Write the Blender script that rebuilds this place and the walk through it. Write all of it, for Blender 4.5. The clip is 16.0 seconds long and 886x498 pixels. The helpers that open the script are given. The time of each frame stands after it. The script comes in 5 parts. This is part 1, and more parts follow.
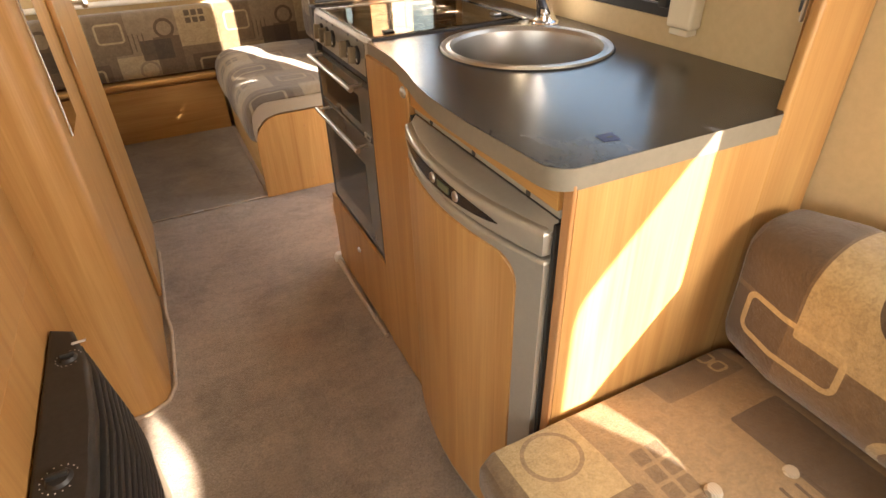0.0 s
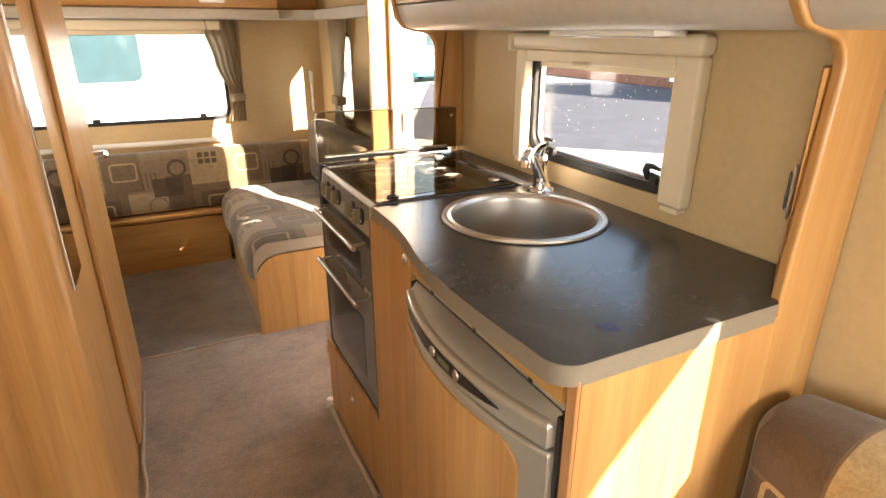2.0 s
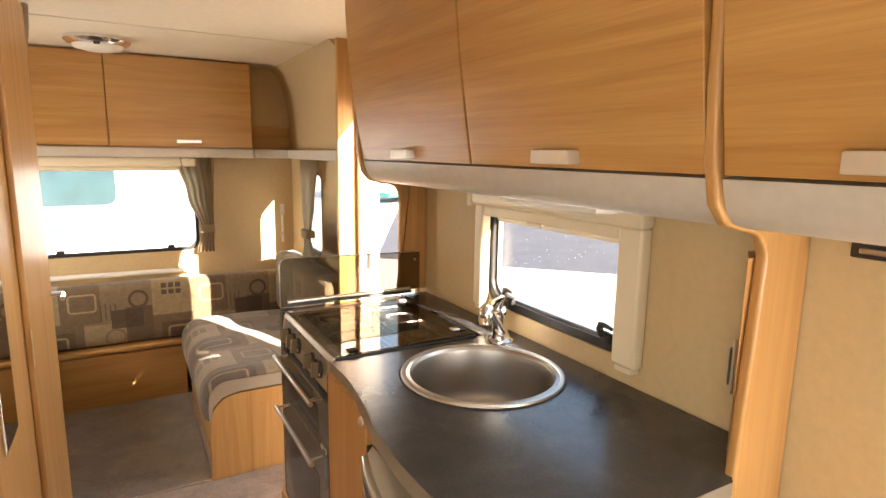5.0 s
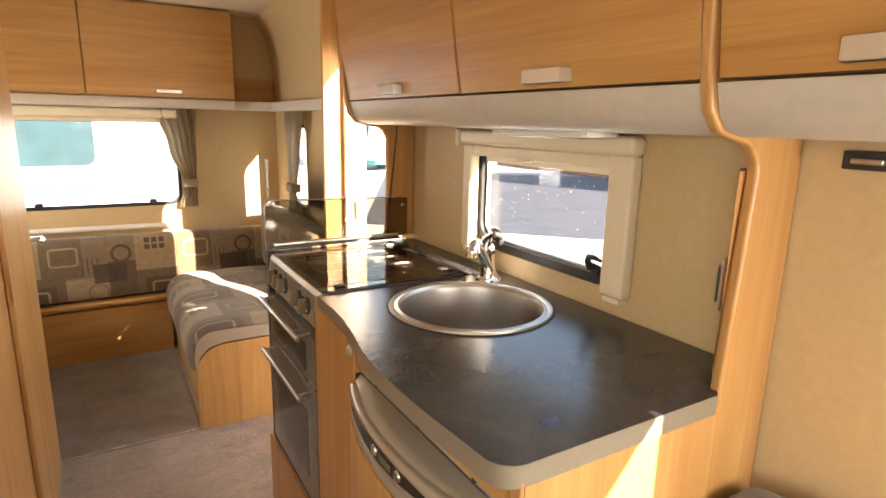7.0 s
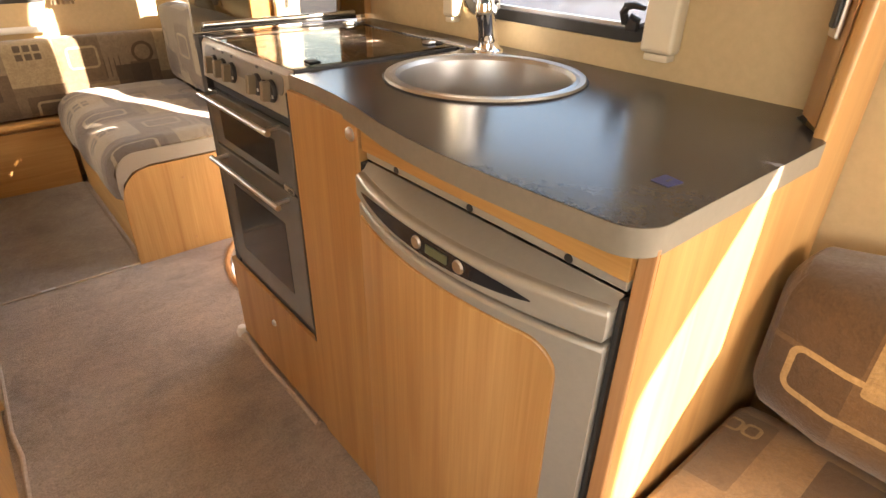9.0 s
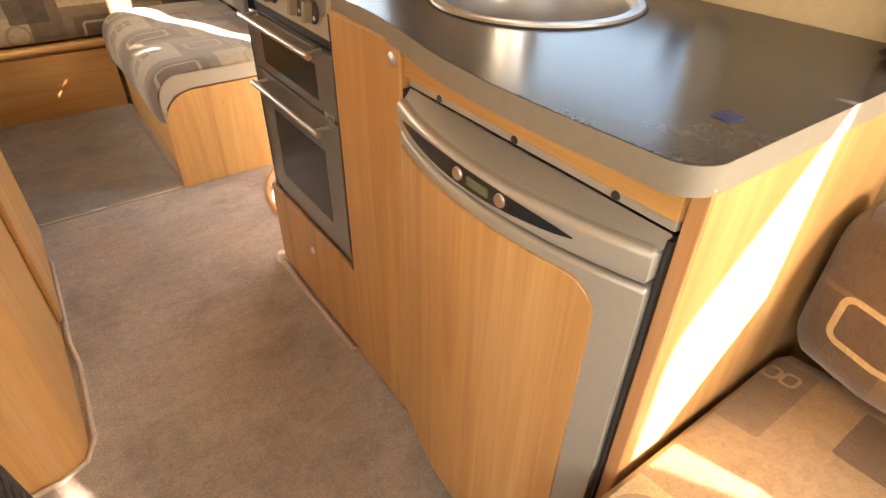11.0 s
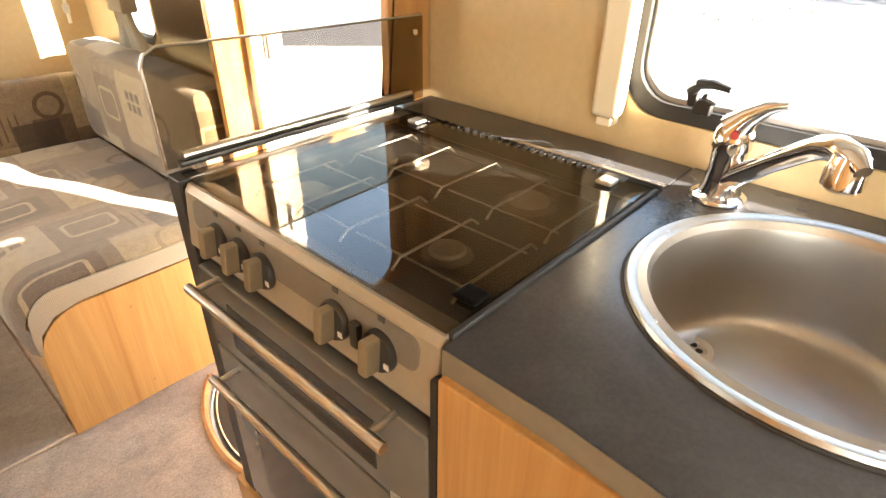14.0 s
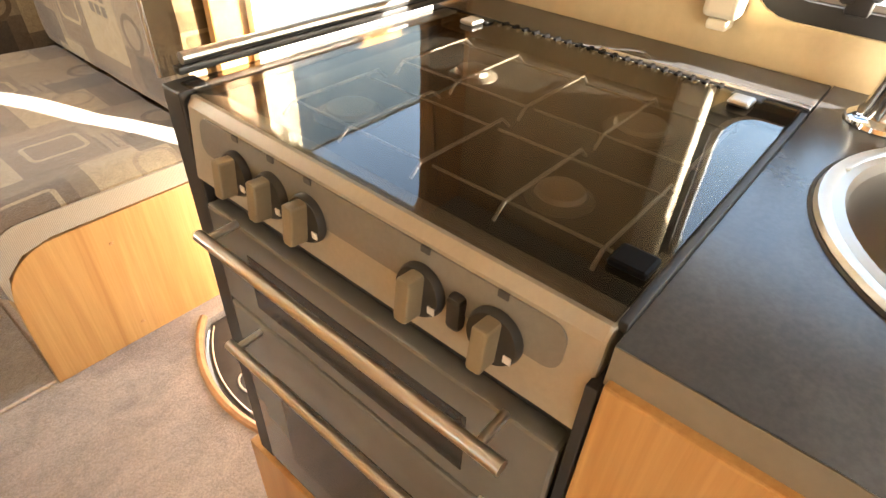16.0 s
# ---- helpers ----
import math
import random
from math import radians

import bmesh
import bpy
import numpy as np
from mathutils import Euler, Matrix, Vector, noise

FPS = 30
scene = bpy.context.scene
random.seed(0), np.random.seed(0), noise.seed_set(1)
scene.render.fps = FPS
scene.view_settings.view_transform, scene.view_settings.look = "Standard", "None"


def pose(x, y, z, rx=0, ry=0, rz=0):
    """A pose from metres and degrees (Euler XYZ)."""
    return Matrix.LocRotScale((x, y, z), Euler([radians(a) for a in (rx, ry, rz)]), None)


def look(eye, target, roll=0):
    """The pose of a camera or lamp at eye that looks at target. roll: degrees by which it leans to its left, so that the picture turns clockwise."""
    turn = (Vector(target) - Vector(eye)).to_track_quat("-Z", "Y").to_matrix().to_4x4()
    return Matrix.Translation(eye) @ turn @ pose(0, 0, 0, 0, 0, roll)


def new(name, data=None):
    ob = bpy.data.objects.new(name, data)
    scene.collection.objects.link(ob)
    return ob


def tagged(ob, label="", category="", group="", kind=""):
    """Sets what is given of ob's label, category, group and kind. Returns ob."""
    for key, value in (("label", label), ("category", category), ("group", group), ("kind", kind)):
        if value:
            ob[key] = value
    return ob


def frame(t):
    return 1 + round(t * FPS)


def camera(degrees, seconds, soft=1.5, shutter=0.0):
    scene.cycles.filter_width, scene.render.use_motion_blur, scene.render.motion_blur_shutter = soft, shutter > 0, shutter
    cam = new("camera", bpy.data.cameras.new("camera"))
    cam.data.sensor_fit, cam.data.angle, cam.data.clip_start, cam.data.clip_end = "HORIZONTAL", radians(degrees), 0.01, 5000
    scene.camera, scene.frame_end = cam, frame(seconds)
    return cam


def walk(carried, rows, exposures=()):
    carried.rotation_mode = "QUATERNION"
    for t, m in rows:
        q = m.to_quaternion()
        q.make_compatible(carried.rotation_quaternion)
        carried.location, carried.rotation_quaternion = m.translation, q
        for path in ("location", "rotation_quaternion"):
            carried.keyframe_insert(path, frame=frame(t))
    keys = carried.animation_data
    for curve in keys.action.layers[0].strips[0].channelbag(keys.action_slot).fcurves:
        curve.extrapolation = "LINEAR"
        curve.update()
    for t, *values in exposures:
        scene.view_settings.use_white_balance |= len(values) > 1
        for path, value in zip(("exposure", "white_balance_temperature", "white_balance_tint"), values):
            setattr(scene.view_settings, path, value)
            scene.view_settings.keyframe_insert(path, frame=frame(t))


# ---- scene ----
cam = camera(76.2, 16.0)
PATH = [
    (0, (0.063, 0.038, 1.194), (0.787, 1.542, 0.092), -1.7),
    (0.5, (0.059, 0.056, 1.198), (0.785, 1.606, 0.164), -1.4),
    (1, (0.063, 0.071, 1.229), (0.843, 1.665, 0.306), -0.9),
    (1.5, (0.07, 0.076, 1.257), (0.891, 1.713, 0.452), -0.4),
    (2, (0.071, 0.079, 1.272), (0.908, 1.746, 0.55), -0.0),
    (2.5, (0.074, 0.077, 1.29), (0.932, 1.769, 0.657), 0.1),
    (3, (0.082, 0.074, 1.305), (0.965, 1.775, 0.735), 0.2),
    (3.5, (0.09, 0.076, 1.32), (0.992, 1.779, 0.786), -0.1),
    (4, (0.097, 0.075, 1.34), (1.022, 1.783, 0.862), 0.1),
    (4.5, (0.097, 0.075, 1.36), (1.047, 1.79, 0.96), 0.4),
    (4.7, (0.097, 0.075, 1.367), (1.054, 1.797, 1.018), 0.6),
    (6.8, (0.097, 0.07, 1.334), (1.134, 1.751, 1.022), 0.9),
    (7, (0.094, 0.074, 1.283), (1.101, 1.746, 0.847), 1.3),
    (7.5, (0.097, 0.109, 1.244), (1.116, 1.712, 0.618), 1.1),
    (8, (0.084, 0.203, 1.203), (1.178, 1.679, 0.413), 1.2),
    (8.5, (0.063, 0.281, 1.15), (1.203, 1.623, 0.201), 1.9),
    (9, (0.039, 0.315, 1.124), (1.163, 1.638, 0.131), 1.0),
    (9.5, (0.04, 0.314, 1.108), (1.145, 1.567, 0.008), 1.9),
    (9.7, (0.038, 0.311, 1.103), (1.125, 1.559, -0.02), 1.6),
    (11.8, (0.042, 0.364, 1.137), (0.957, 1.684, -0.056), 1.5),
    (12, (0.049, 0.398, 1.144), (1.006, 1.73, 0.0), 1.6),
    (12.5, (0.13, 0.577, 1.159), (1.106, 1.932, 0.059), 0.8),
    (13, (0.214, 0.745, 1.187), (1.249, 2.099, 0.14), 0.6),
    (13.5, (0.244, 0.886, 1.202), (1.421, 2.163, 0.209), 0.7),
    (14, (0.231, 1.044, 1.19), (1.503, 2.194, 0.161), 0.8),
    (14.5, (0.215, 1.118, 1.13), (1.397, 2.214, -0.053), 4.0),
    (15, (0.201, 1.132, 1.12), (1.326, 2.214, -0.13), 4.9),
    (15.5, (0.204, 1.154, 1.126), (1.337, 2.222, -0.13), 4.1),
    (16, (0.263, 1.217, 1.118), (1.483, 2.201, -0.124), 3.0),
]
KELVIN = 8000
EXPOSURES = [(0, 2.83, KELVIN, 16), (4.5, 2.86, KELVIN, 16), (7.5, 2.82, KELVIN, 16), (9.5, 3.22, KELVIN, 18), (12, 3.65, KELVIN, 14), (16, 3.9, 7600, 10)]
walk(cam, [(t, look(eye, target, roll)) for t, eye, target, roll in PATH], EXPOSURES)

# ---- light ----
SUN_WAY = Vector((-0.41, 1.0, -0.47)).normalized()
world = bpy.data.worlds.new("sky")
scene.world = world
world.use_nodes = True
wn = world.node_tree
sky = wn.nodes.new("ShaderNodeTexSky")
sky.sky_type, sky.sun_disc = "NISHITA", False
sky.sun_elevation = math.asin(-SUN_WAY.z)
sky.sun_rotation = math.atan2(-SUN_WAY.x, -SUN_WAY.y)
wn.nodes["Background"].inputs["Strength"].default_value = 0.12
wn.links.new(sky.outputs[0], wn.nodes["Background"].inputs["Color"])
sun = new("sun", bpy.data.lights.new("sun", "SUN"))
sun.data.energy, sun.data.angle, sun.data.color = 5.0, radians(0.6), (1.0, 0.98, 0.96)
sun.matrix_world = look((3, -6, 4), Vector((3, -6, 4)) + SUN_WAY)


XL_WIN = -0.97


# Area lamp added in a window opening to stand in for sky light.
def sky_fill(x, y, z, w, h, way, energy):
    lamp = new("sky_fill", bpy.data.lights.new("sky_fill", "AREA"))
    lamp.data.shape, lamp.data.size, lamp.data.size_y = "RECTANGLE", w, h
    lamp.data.energy, lamp.data.color = energy, (0.93, 0.96, 1.0)
    lamp.matrix_world = look((x, y, z), Vector((x, y, z)) + Vector(way))
    return lamp


# Added fill through three unseen openings: left lounge, left dinette, right lounge.
sky_fill(XL_WIN, -0.4, 1.15, 1.5, 0.6, (1, 1.5, -0.3), 2.1)
sky_fill(XL_WIN, 3.0, 1.04, 0.7, 0.4, (1, -0.6, -0.3), 1.8)
sky_fill(0.965, -0.43, 1.07, 0.55, 0.3, (-1, 0.6, -0.3), 3.8)

# ---- materials ----
def material(name, rough=0.5, metal=0.0, colour=(0.5, 0.5, 0.5)):
    m = bpy.data.materials.new(name)
    m.use_nodes = True
    b = m.node_tree.nodes["Principled BSDF"]
    b.inputs["Roughness"].default_value = rough
    b.inputs["Metallic"].default_value = metal
    b.inputs["Base Color"].default_value = (*colour, 1)
    return m, m.node_tree, b


def coords(nt, scale=(1, 1, 1), turn=(0, 0, 0)):
    tc, mp = nt.nodes.new("ShaderNodeTexCoord"), nt.nodes.new("ShaderNodeMapping")
    mp.inputs["Scale"].default_value, mp.inputs["Rotation"].default_value = scale, turn
    nt.links.new(tc.outputs["Object"], mp.inputs["Vector"])
    return mp.outputs["Vector"]


def noise_tex(nt, vec, scale, detail=4, rough=0.55, distort=0.0):
    n = nt.nodes.new("ShaderNodeTexNoise")
    n.inputs["Scale"].default_value, n.inputs["Detail"].default_value = scale, detail
    n.inputs["Roughness"].default_value, n.inputs["Distortion"].default_value = rough, distort
    nt.links.new(vec, n.inputs["Vector"])
    return n.outputs["Fac"]


def ramp(nt, fac, stops):
    r = nt.nodes.new("ShaderNodeValToRGB")
    while len(r.color_ramp.elements) < len(stops):
        r.color_ramp.elements.new(0.5)
    for e, (p, c) in zip(r.color_ramp.elements, stops):
        e.position, e.color = p, (*c, 1)
    nt.links.new(fac, r.inputs["Fac"])
    return r.outputs["Color"]


def mix_colour(nt, fac, a, b, mode="MIX"):
    n = nt.nodes.new("ShaderNodeMix")
    n.data_type, n.blend_type = "RGBA", mode
    for sock, v in ((n.inputs[0], fac), (n.inputs[6], a), (n.inputs[7], b)):
        if isinstance(v, (int, float)):
            sock.default_value = v
        elif isinstance(v, tuple):
            sock.default_value = (*v, 1)
        else:
            nt.links.new(v, sock)
    return n.outputs[2]


def math_node(nt, op, a, b=0.0, c=None):
    n = nt.nodes.new("ShaderNodeMath")
    n.operation = op
    for sock, v in zip(n.inputs, (a, b, c)):
        if v is None:
            continue
        if isinstance(v, (int, float)):
            sock.default_value = v
        else:
            nt.links.new(v, sock)
    return n.outputs[0]


def bump(nt, b, height, strength, distance=0.002):
    n = nt.nodes.new("ShaderNodeBump")
    n.inputs["Strength"].default_value, n.inputs["Distance"].default_value = strength, distance
    nt.links.new(height, n.inputs["Height"])
    nt.links.new(n.outputs[0], b.inputs["Normal"])


def wood(name, grain, light, dark, rough=0.38):
    """Printed beech laminate; grain: the axis along which it runs."""
    m, nt, b = material(name, rough)
    fine = [70.0, 70.0, 70.0]
    fine[grain] = 1.6
    wide = [9.0, 9.0, 9.0]
    wide[grain] = 0.5
    f = noise_tex(nt, coords(nt, fine), 3.0, 6, 0.65, 0.3)
    w = noise_tex(nt, coords(nt, wide), 2.0, 3, 0.5, 1.2)
    mid = tuple((a + c) / 2 for a, c in zip(light, dark))
    col = ramp(nt, f, ((0.25, dark), (0.5, mid), (0.75, light)))
    col2 = ramp(nt, w, ((0.3, tuple(0.86 * c for c in light)), (0.7, (1, 1, 1))))
    nt.links.new(mix_colour(nt, 0.45, col, col2, "MULTIPLY"), b.inputs["Base Color"])
    nt.links.new(math_node(nt, "MULTIPLY_ADD", f, 0.16, rough - 0.08), b.inputs["Roughness"])
    bump(nt, b, f, 0.05)
    return m


def plain(name, colour, rough=0.5, metal=0.0, mottling=0.08, scale=30, bumpy=0.0):
    m, nt, b = material(name, rough, metal, colour)
    f = noise_tex(nt, coords(nt), scale, 5, 0.6)
    lo, hi = tuple(c * (1 - mottling) for c in colour), tuple(min(1, c * (1 + mottling)) for c in colour)
    nt.links.new(ramp(nt, f, ((0.3, lo), (0.7, hi))), b.inputs["Base Color"])
    nt.links.new(math_node(nt, "MULTIPLY_ADD", noise_tex(nt, coords(nt), scale * 0.3, 3), 0.12, rough - 0.06), b.inputs["Roughness"])
    if bumpy:
        bump(nt, b, f, bumpy)
    return m


def brushed(name, colour, rough, axis):
    m, nt, b = material(name, rough, 1.0, colour)
    s = [120.0, 120.0, 120.0]
    s[axis] = 1.5
    f = noise_tex(nt, coords(nt, s), 1.0, 4, 0.6)
    nt.links.new(ramp(nt, f, ((0.3, tuple(c * 0.85 for c in colour)), (0.7, colour))), b.inputs["Base Color"])
    nt.links.new(math_node(nt, "MULTIPLY_ADD", f, 0.1, rough - 0.05), b.inputs["Roughness"])
    return m


def glass(name, tint=(1, 1, 1), gloss=0.04, edge=0.6):
    """Clear sheet: a tinted see-through with a gloss that grows towards grazing views."""
    m = bpy.data.materials.new(name)
    m.use_nodes = True
    nt = m.node_tree
    nt.nodes.remove(nt.nodes["Principled BSDF"])
    out = nt.nodes["Material Output"]
    tr, gl, mx = (nt.nodes.new(n) for n in ("ShaderNodeBsdfTransparent", "ShaderNodeBsdfGlossy", "ShaderNodeMixShader"))
    lw = nt.nodes.new("ShaderNodeLayerWeight")
    lw.inputs["Blend"].default_value = 0.5
    tr.inputs["Color"].default_value = (*tint, 1)
    gl.inputs["Roughness"].default_value = 0.015
    nt.links.new(math_node(nt, "MULTIPLY_ADD", math_node(nt, "POWER", lw.outputs["Facing"], 4.0), edge, gloss), mx.inputs[0])
    nt.links.new(tr.outputs[0], mx.inputs[1])
    nt.links.new(gl.outputs[0], mx.inputs[2])
    nt.links.new(mx.outputs[0], out.inputs["Surface"])
    return m


WOOD_L, WOOD_D = (0.61, 0.36, 0.145), (0.48, 0.26, 0.09)
wood_v = wood("beech_upright", 2, WOOD_L, WOOD_D)
wood_y = wood("beech_lengthwise", 1, (0.60, 0.355, 0.13), (0.47, 0.255, 0.08))
wood_x = wood("beech_crosswise", 0, (0.60, 0.36, 0.14), (0.47, 0.26, 0.085))
wood_edge = wood("beech_edging", 2, (0.56, 0.31, 0.14), (0.45, 0.23, 0.10), 0.34)
wall_paper = plain("cream_wallboard", (0.56, 0.42, 0.235), 0.6, 0, 0.05, 60, 0.04)
ceiling_board = plain("ceiling_board", (0.78, 0.70, 0.56), 0.6, 0, 0.04, 40, 0.03)
cream_plastic = plain("cream_plastic", (0.76, 0.67, 0.50), 0.42, 0, 0.03, 15)
grey_vinyl = plain("grey_pelmet", (0.55, 0.52, 0.46), 0.45, 0, 0.05, 50, 0.03)
white_plastic = plain("white_plastic", (0.80, 0.78, 0.72), 0.35, 0, 0.03, 20)
black_plastic = plain("black_plastic", (0.025, 0.024, 0.023), 0.42, 0, 0.15, 60)
black_rubber = plain("black_rubber", (0.02, 0.02, 0.02), 0.55, 0, 0.15, 60)
heater_black = plain("heater_charcoal", (0.03, 0.028, 0.026), 0.48, 0, 0.2, 90, 0.1)
chrome = plain("chrome", (0.82, 0.82, 0.83), 0.08, 1.0, 0.03, 10)
satin_metal = plain("satin_metal", (0.62, 0.60, 0.57), 0.32, 1.0, 0.06, 40)
steel_x = brushed("brushed_steel", (0.60, 0.58, 0.55), 0.30, 1)
sink_steel = plain("sink_steel", (0.50, 0.48, 0.445), 0.38, 1.0, 0.05, 14)
cooker_silver = plain("cooker_silver_paint", (0.40, 0.36, 0.29), 0.40, 0.40, 0.04, 200)
# Silver grips, with the shade on them put into a browner colour.
knob_grip = plain("knob_grip_shaded", (0.27, 0.225, 0.155), 0.42, 0.35, 0.05, 150)
cooker_grey = plain("cooker_grey_band", (0.22, 0.21, 0.19), 0.42, 0.3, 0.05, 200)
fridge_silver = plain("fridge_silver", (0.43, 0.41, 0.35), 0.32, 0.45, 0.03, 120)
fridge_dark = plain("fridge_display_black", (0.02, 0.02, 0.022), 0.2, 0, 0.1, 50)
oven_glass = plain("oven_door_glass", (0.21, 0.21, 0.195), 0.14, 0.35, 0.05, 25)
oven_window = plain("oven_window", (0.035, 0.036, 0.036), 0.12, 0, 0.2, 12)
lead_white = plain("print_white", (0.8, 0.8, 0.78), 0.5)
print_dark = plain("print_dark", (0.06, 0.06, 0.06), 0.5)
pane_glass = glass("window_glass", (0.96, 0.985, 0.99), 0.02, 0.3)
lid_glass = glass("smoked_lid_glass", (0.60, 0.56, 0.50), 0.04, 0.8)
guard_glass = glass("splash_guard_glass", (0.70, 0.67, 0.61), 0.03, 0.4)
door_glass = glass("door_window_glass", (0.62, 0.72, 0.82), 0.04, 0.4)
mirror_mat = plain("mirror_silver", (0.88, 0.9, 0.88), 0.02, 1.0, 0.01, 3)
handle_metal = plain("pale_handle_metal", (0.70, 0.67, 0.60), 0.35, 0.6, 0.04, 40)
hob_black = plain("hob_enamel", (0.005, 0.0045, 0.0045), 0.5, 0, 0.2, 30)
hob_black.node_tree.nodes["Principled BSDF"].inputs["Specular IOR Level"].default_value = 0.04


def carpet_material(name, base):
    m, nt, b = material(name, 0.95)
    v = coords(nt)
    f = noise_tex(nt, v, 170, 5, 0.78)
    t = noise_tex(nt, v, 42, 5, 0.72, 0.6)
    g = noise_tex(nt, v, 4.5, 6, 0.66, 0.5)
    h = noise_tex(nt, coords(nt, (1.6, 6.0, 1.0)), 2.4, 6, 0.65, 0.8)
    c1 = ramp(nt, g, ((0.28, tuple(c * 0.70 for c in base)), (0.5, base), (0.72, tuple(c * 1.22 for c in base))))
    c2 = mix_colour(nt, 0.75, c1, ramp(nt, f, ((0.32, (0.42, 0.41, 0.39)), (0.66, (1, 1, 1)))), "MULTIPLY")
    c2 = mix_colour(nt, 0.45, c2, ramp(nt, t, ((0.35, (0.6, 0.58, 0.55)), (0.6, (1, 1, 1)))), "MULTIPLY")
    c3 = mix_colour(nt, 0.3, c2, ramp(nt, h, ((0.36, (0.55, 0.53, 0.49)), (0.58, (1, 1, 1)))), "MULTIPLY")
    nt.links.new(c3, b.inputs["Base Color"])
    b.inputs["Sheen Weight"].default_value = 0.25
    bump(nt, b, math_node(nt, "ADD", f, t), 1.0, 0.008)
    return m


carpet = carpet_material("carpet_taupe", (0.68, 0.55, 0.43))
carpet_mat = carpet_material("carpet_mat_grey_brown", (0.44, 0.365, 0.285))


def worktop_material():
    m, nt, b = material("worktop_laminate", 0.3)
    v = coords(nt)
    n1, n2 = noise_tex(nt, v, 7, 8, 0.62, 1.2), noise_tex(nt, v, 260, 2, 0.5)
    col = ramp(nt, n1, ((0.25, (0.038, 0.039, 0.042)), (0.5, (0.050, 0.051, 0.055)), (0.75, (0.072, 0.073, 0.078))))
    col = mix_colour(nt, 0.3, col, ramp(nt, n2, ((0.35, (0.5, 0.5, 0.5)), (0.65, (1, 1, 1)))), "MULTIPLY")
    nt.links.new(col, b.inputs["Base Color"])
    nt.links.new(math_node(nt, "MULTIPLY_ADD", n1, 0.012, 0.225), b.inputs["Roughness"])
    bump(nt, b, n2, 0.06, 0.001)
    return m


worktop_mat = worktop_material()
worktop_edge = plain("worktop_edge_grey", (0.225, 0.195, 0.15), 0.4, 0.1, 0.06, 80)


TONES = dict(pale=(0.275, 0.205, 0.13), cream=(0.43, 0.335, 0.20), tan=(0.18, 0.124, 0.07), brown=(0.12, 0.078, 0.042), dark=(0.07, 0.047, 0.03))
WARM_TONES = dict(pale=(0.30, 0.205, 0.105), cream=(0.50, 0.375, 0.19), tan=(0.165, 0.105, 0.05), brown=(0.085, 0.052, 0.025), dark=(0.06, 0.038, 0.02))
DINETTE_PRINT = dict(
    period=(0.62, 0.44), ground="pale",
    blocks=[(0.15, 0.10, 0.15, 0.10, "tan"), (0.40, 0.09, 0.10, 0.09, "cream"), (0.555, 0.13, 0.065, 0.13, "brown"), (0.10, 0.31, 0.10, 0.11, "cream"),
            (0.29, 0.29, 0.09, 0.10, "tan"), (0.46, 0.34, 0.08, 0.08, "pale"), (0.15, 0.09, 0.11, 0.065, "brown"), (0.50, 0.20, 0.075, 0.05, "dark")],
    outlines=[(0.15, 0.09, 0.075, 0.038, 0.014, 0.0055, "cream"), (0.44, 0.10, 0.045, 0.045, 0.045, 0.006, "pale"),
              (0.30, 0.30, 0.06, 0.045, 0.016, 0.005, "cream"), (0.555, 0.30, 0.042, 0.042, 0.042, 0.007, "brown")],
    marks=[(0.06 + 0.035 * i, 0.36 - 0.035 * j, 0.013, 0.013, "dark") for i in range(3) for j in range(2)]
    + [(0.38 + 0.022 * k, 0.24 + 0.006 * (k % 2), 0.003, 0.045, "brown") for k in range(4)])
LOUNGE_BACK_PRINT = dict(
    tones=WARM_TONES,
    period=(1.3, 0.6), ground="tan",
    blocks=[(1.16, 0.26, 0.075, 0.09, "brown"), (0.99, 0.26, 0.09, 0.115, "cream"), (0.80, 0.26, 0.10, 0.13, "tan"), (0.95, 0.06, 0.14, 0.085, "tan"),
            (1.15, 0.10, 0.06, 0.06, "brown"), (0.74, 0.06, 0.09, 0.10, "pale"), (0.55, 0.20, 0.12, 0.12, "cream"), (0.35, 0.10, 0.1, 0.1, "brown")],
    outlines=[(1.085, 0.128, 0.085, 0.036, 0.016, 0.005, "cream"), (0.93, 0.285, 0.062, 0.062, 0.062, 0.010, "brown"),
              (0.885, 0.045, 0.042, 0.042, 0.042, 0.008, "cream"), (0.60, 0.12, 0.08, 0.05, 0.016, 0.006, "brown")],
    marks=[(0.80 - 0.022 * k, 0.13, 0.003, 0.05, "cream") for k in range(2)])
LOUNGE_SEAT_PRINT = dict(
    tones=WARM_TONES,
    period=(1.3, 0.9), ground="pale",
    blocks=[(1.14, 0.43, 0.09, 0.075, "cream"), (0.98, 0.42, 0.08, 0.10, "tan"), (1.02, 0.62, 0.10, 0.07, "pale"), (0.95, 0.78, 0.13, 0.055, "brown"),
            (1.19, 0.76, 0.04, 0.09, "tan"), (0.86, 0.57, 0.07, 0.06, "tan"), (0.80, 0.74, 0.08, 0.08, "cream"), (0.72, 0.48, 0.10, 0.09, "brown"), (0.72, 0.64, 0.06, 0.06, "cream"),
            (1.14, 0.345, 0.1, 0.025, "tan")],
    outlines=[(0.92, 0.46, 0.055, 0.045, 0.016, 0.007, "cream"), (0.80, 0.66, 0.055, 0.055, 0.055, 0.007, "brown"), (1.16, 0.44, 0.045, 0.045, 0.045, 0.0035, "pale"),
              (1.205, 0.815, 0.011, 0.014, 0.008, 0.0028, "cream"), (1.178, 0.815, 0.011, 0.014, 0.008, 0.0028, "cream")],
    marks=[(1.09 - 0.032 * i, 0.55 + 0.03 * j, 0.013, 0.012, "tan") for i in range(4) for j in range(2)]
    + [(0.91 + 0.006 * (k % 2), 0.66 + 0.024 * k, 0.045, 0.003, "brown") for k in range(4)])


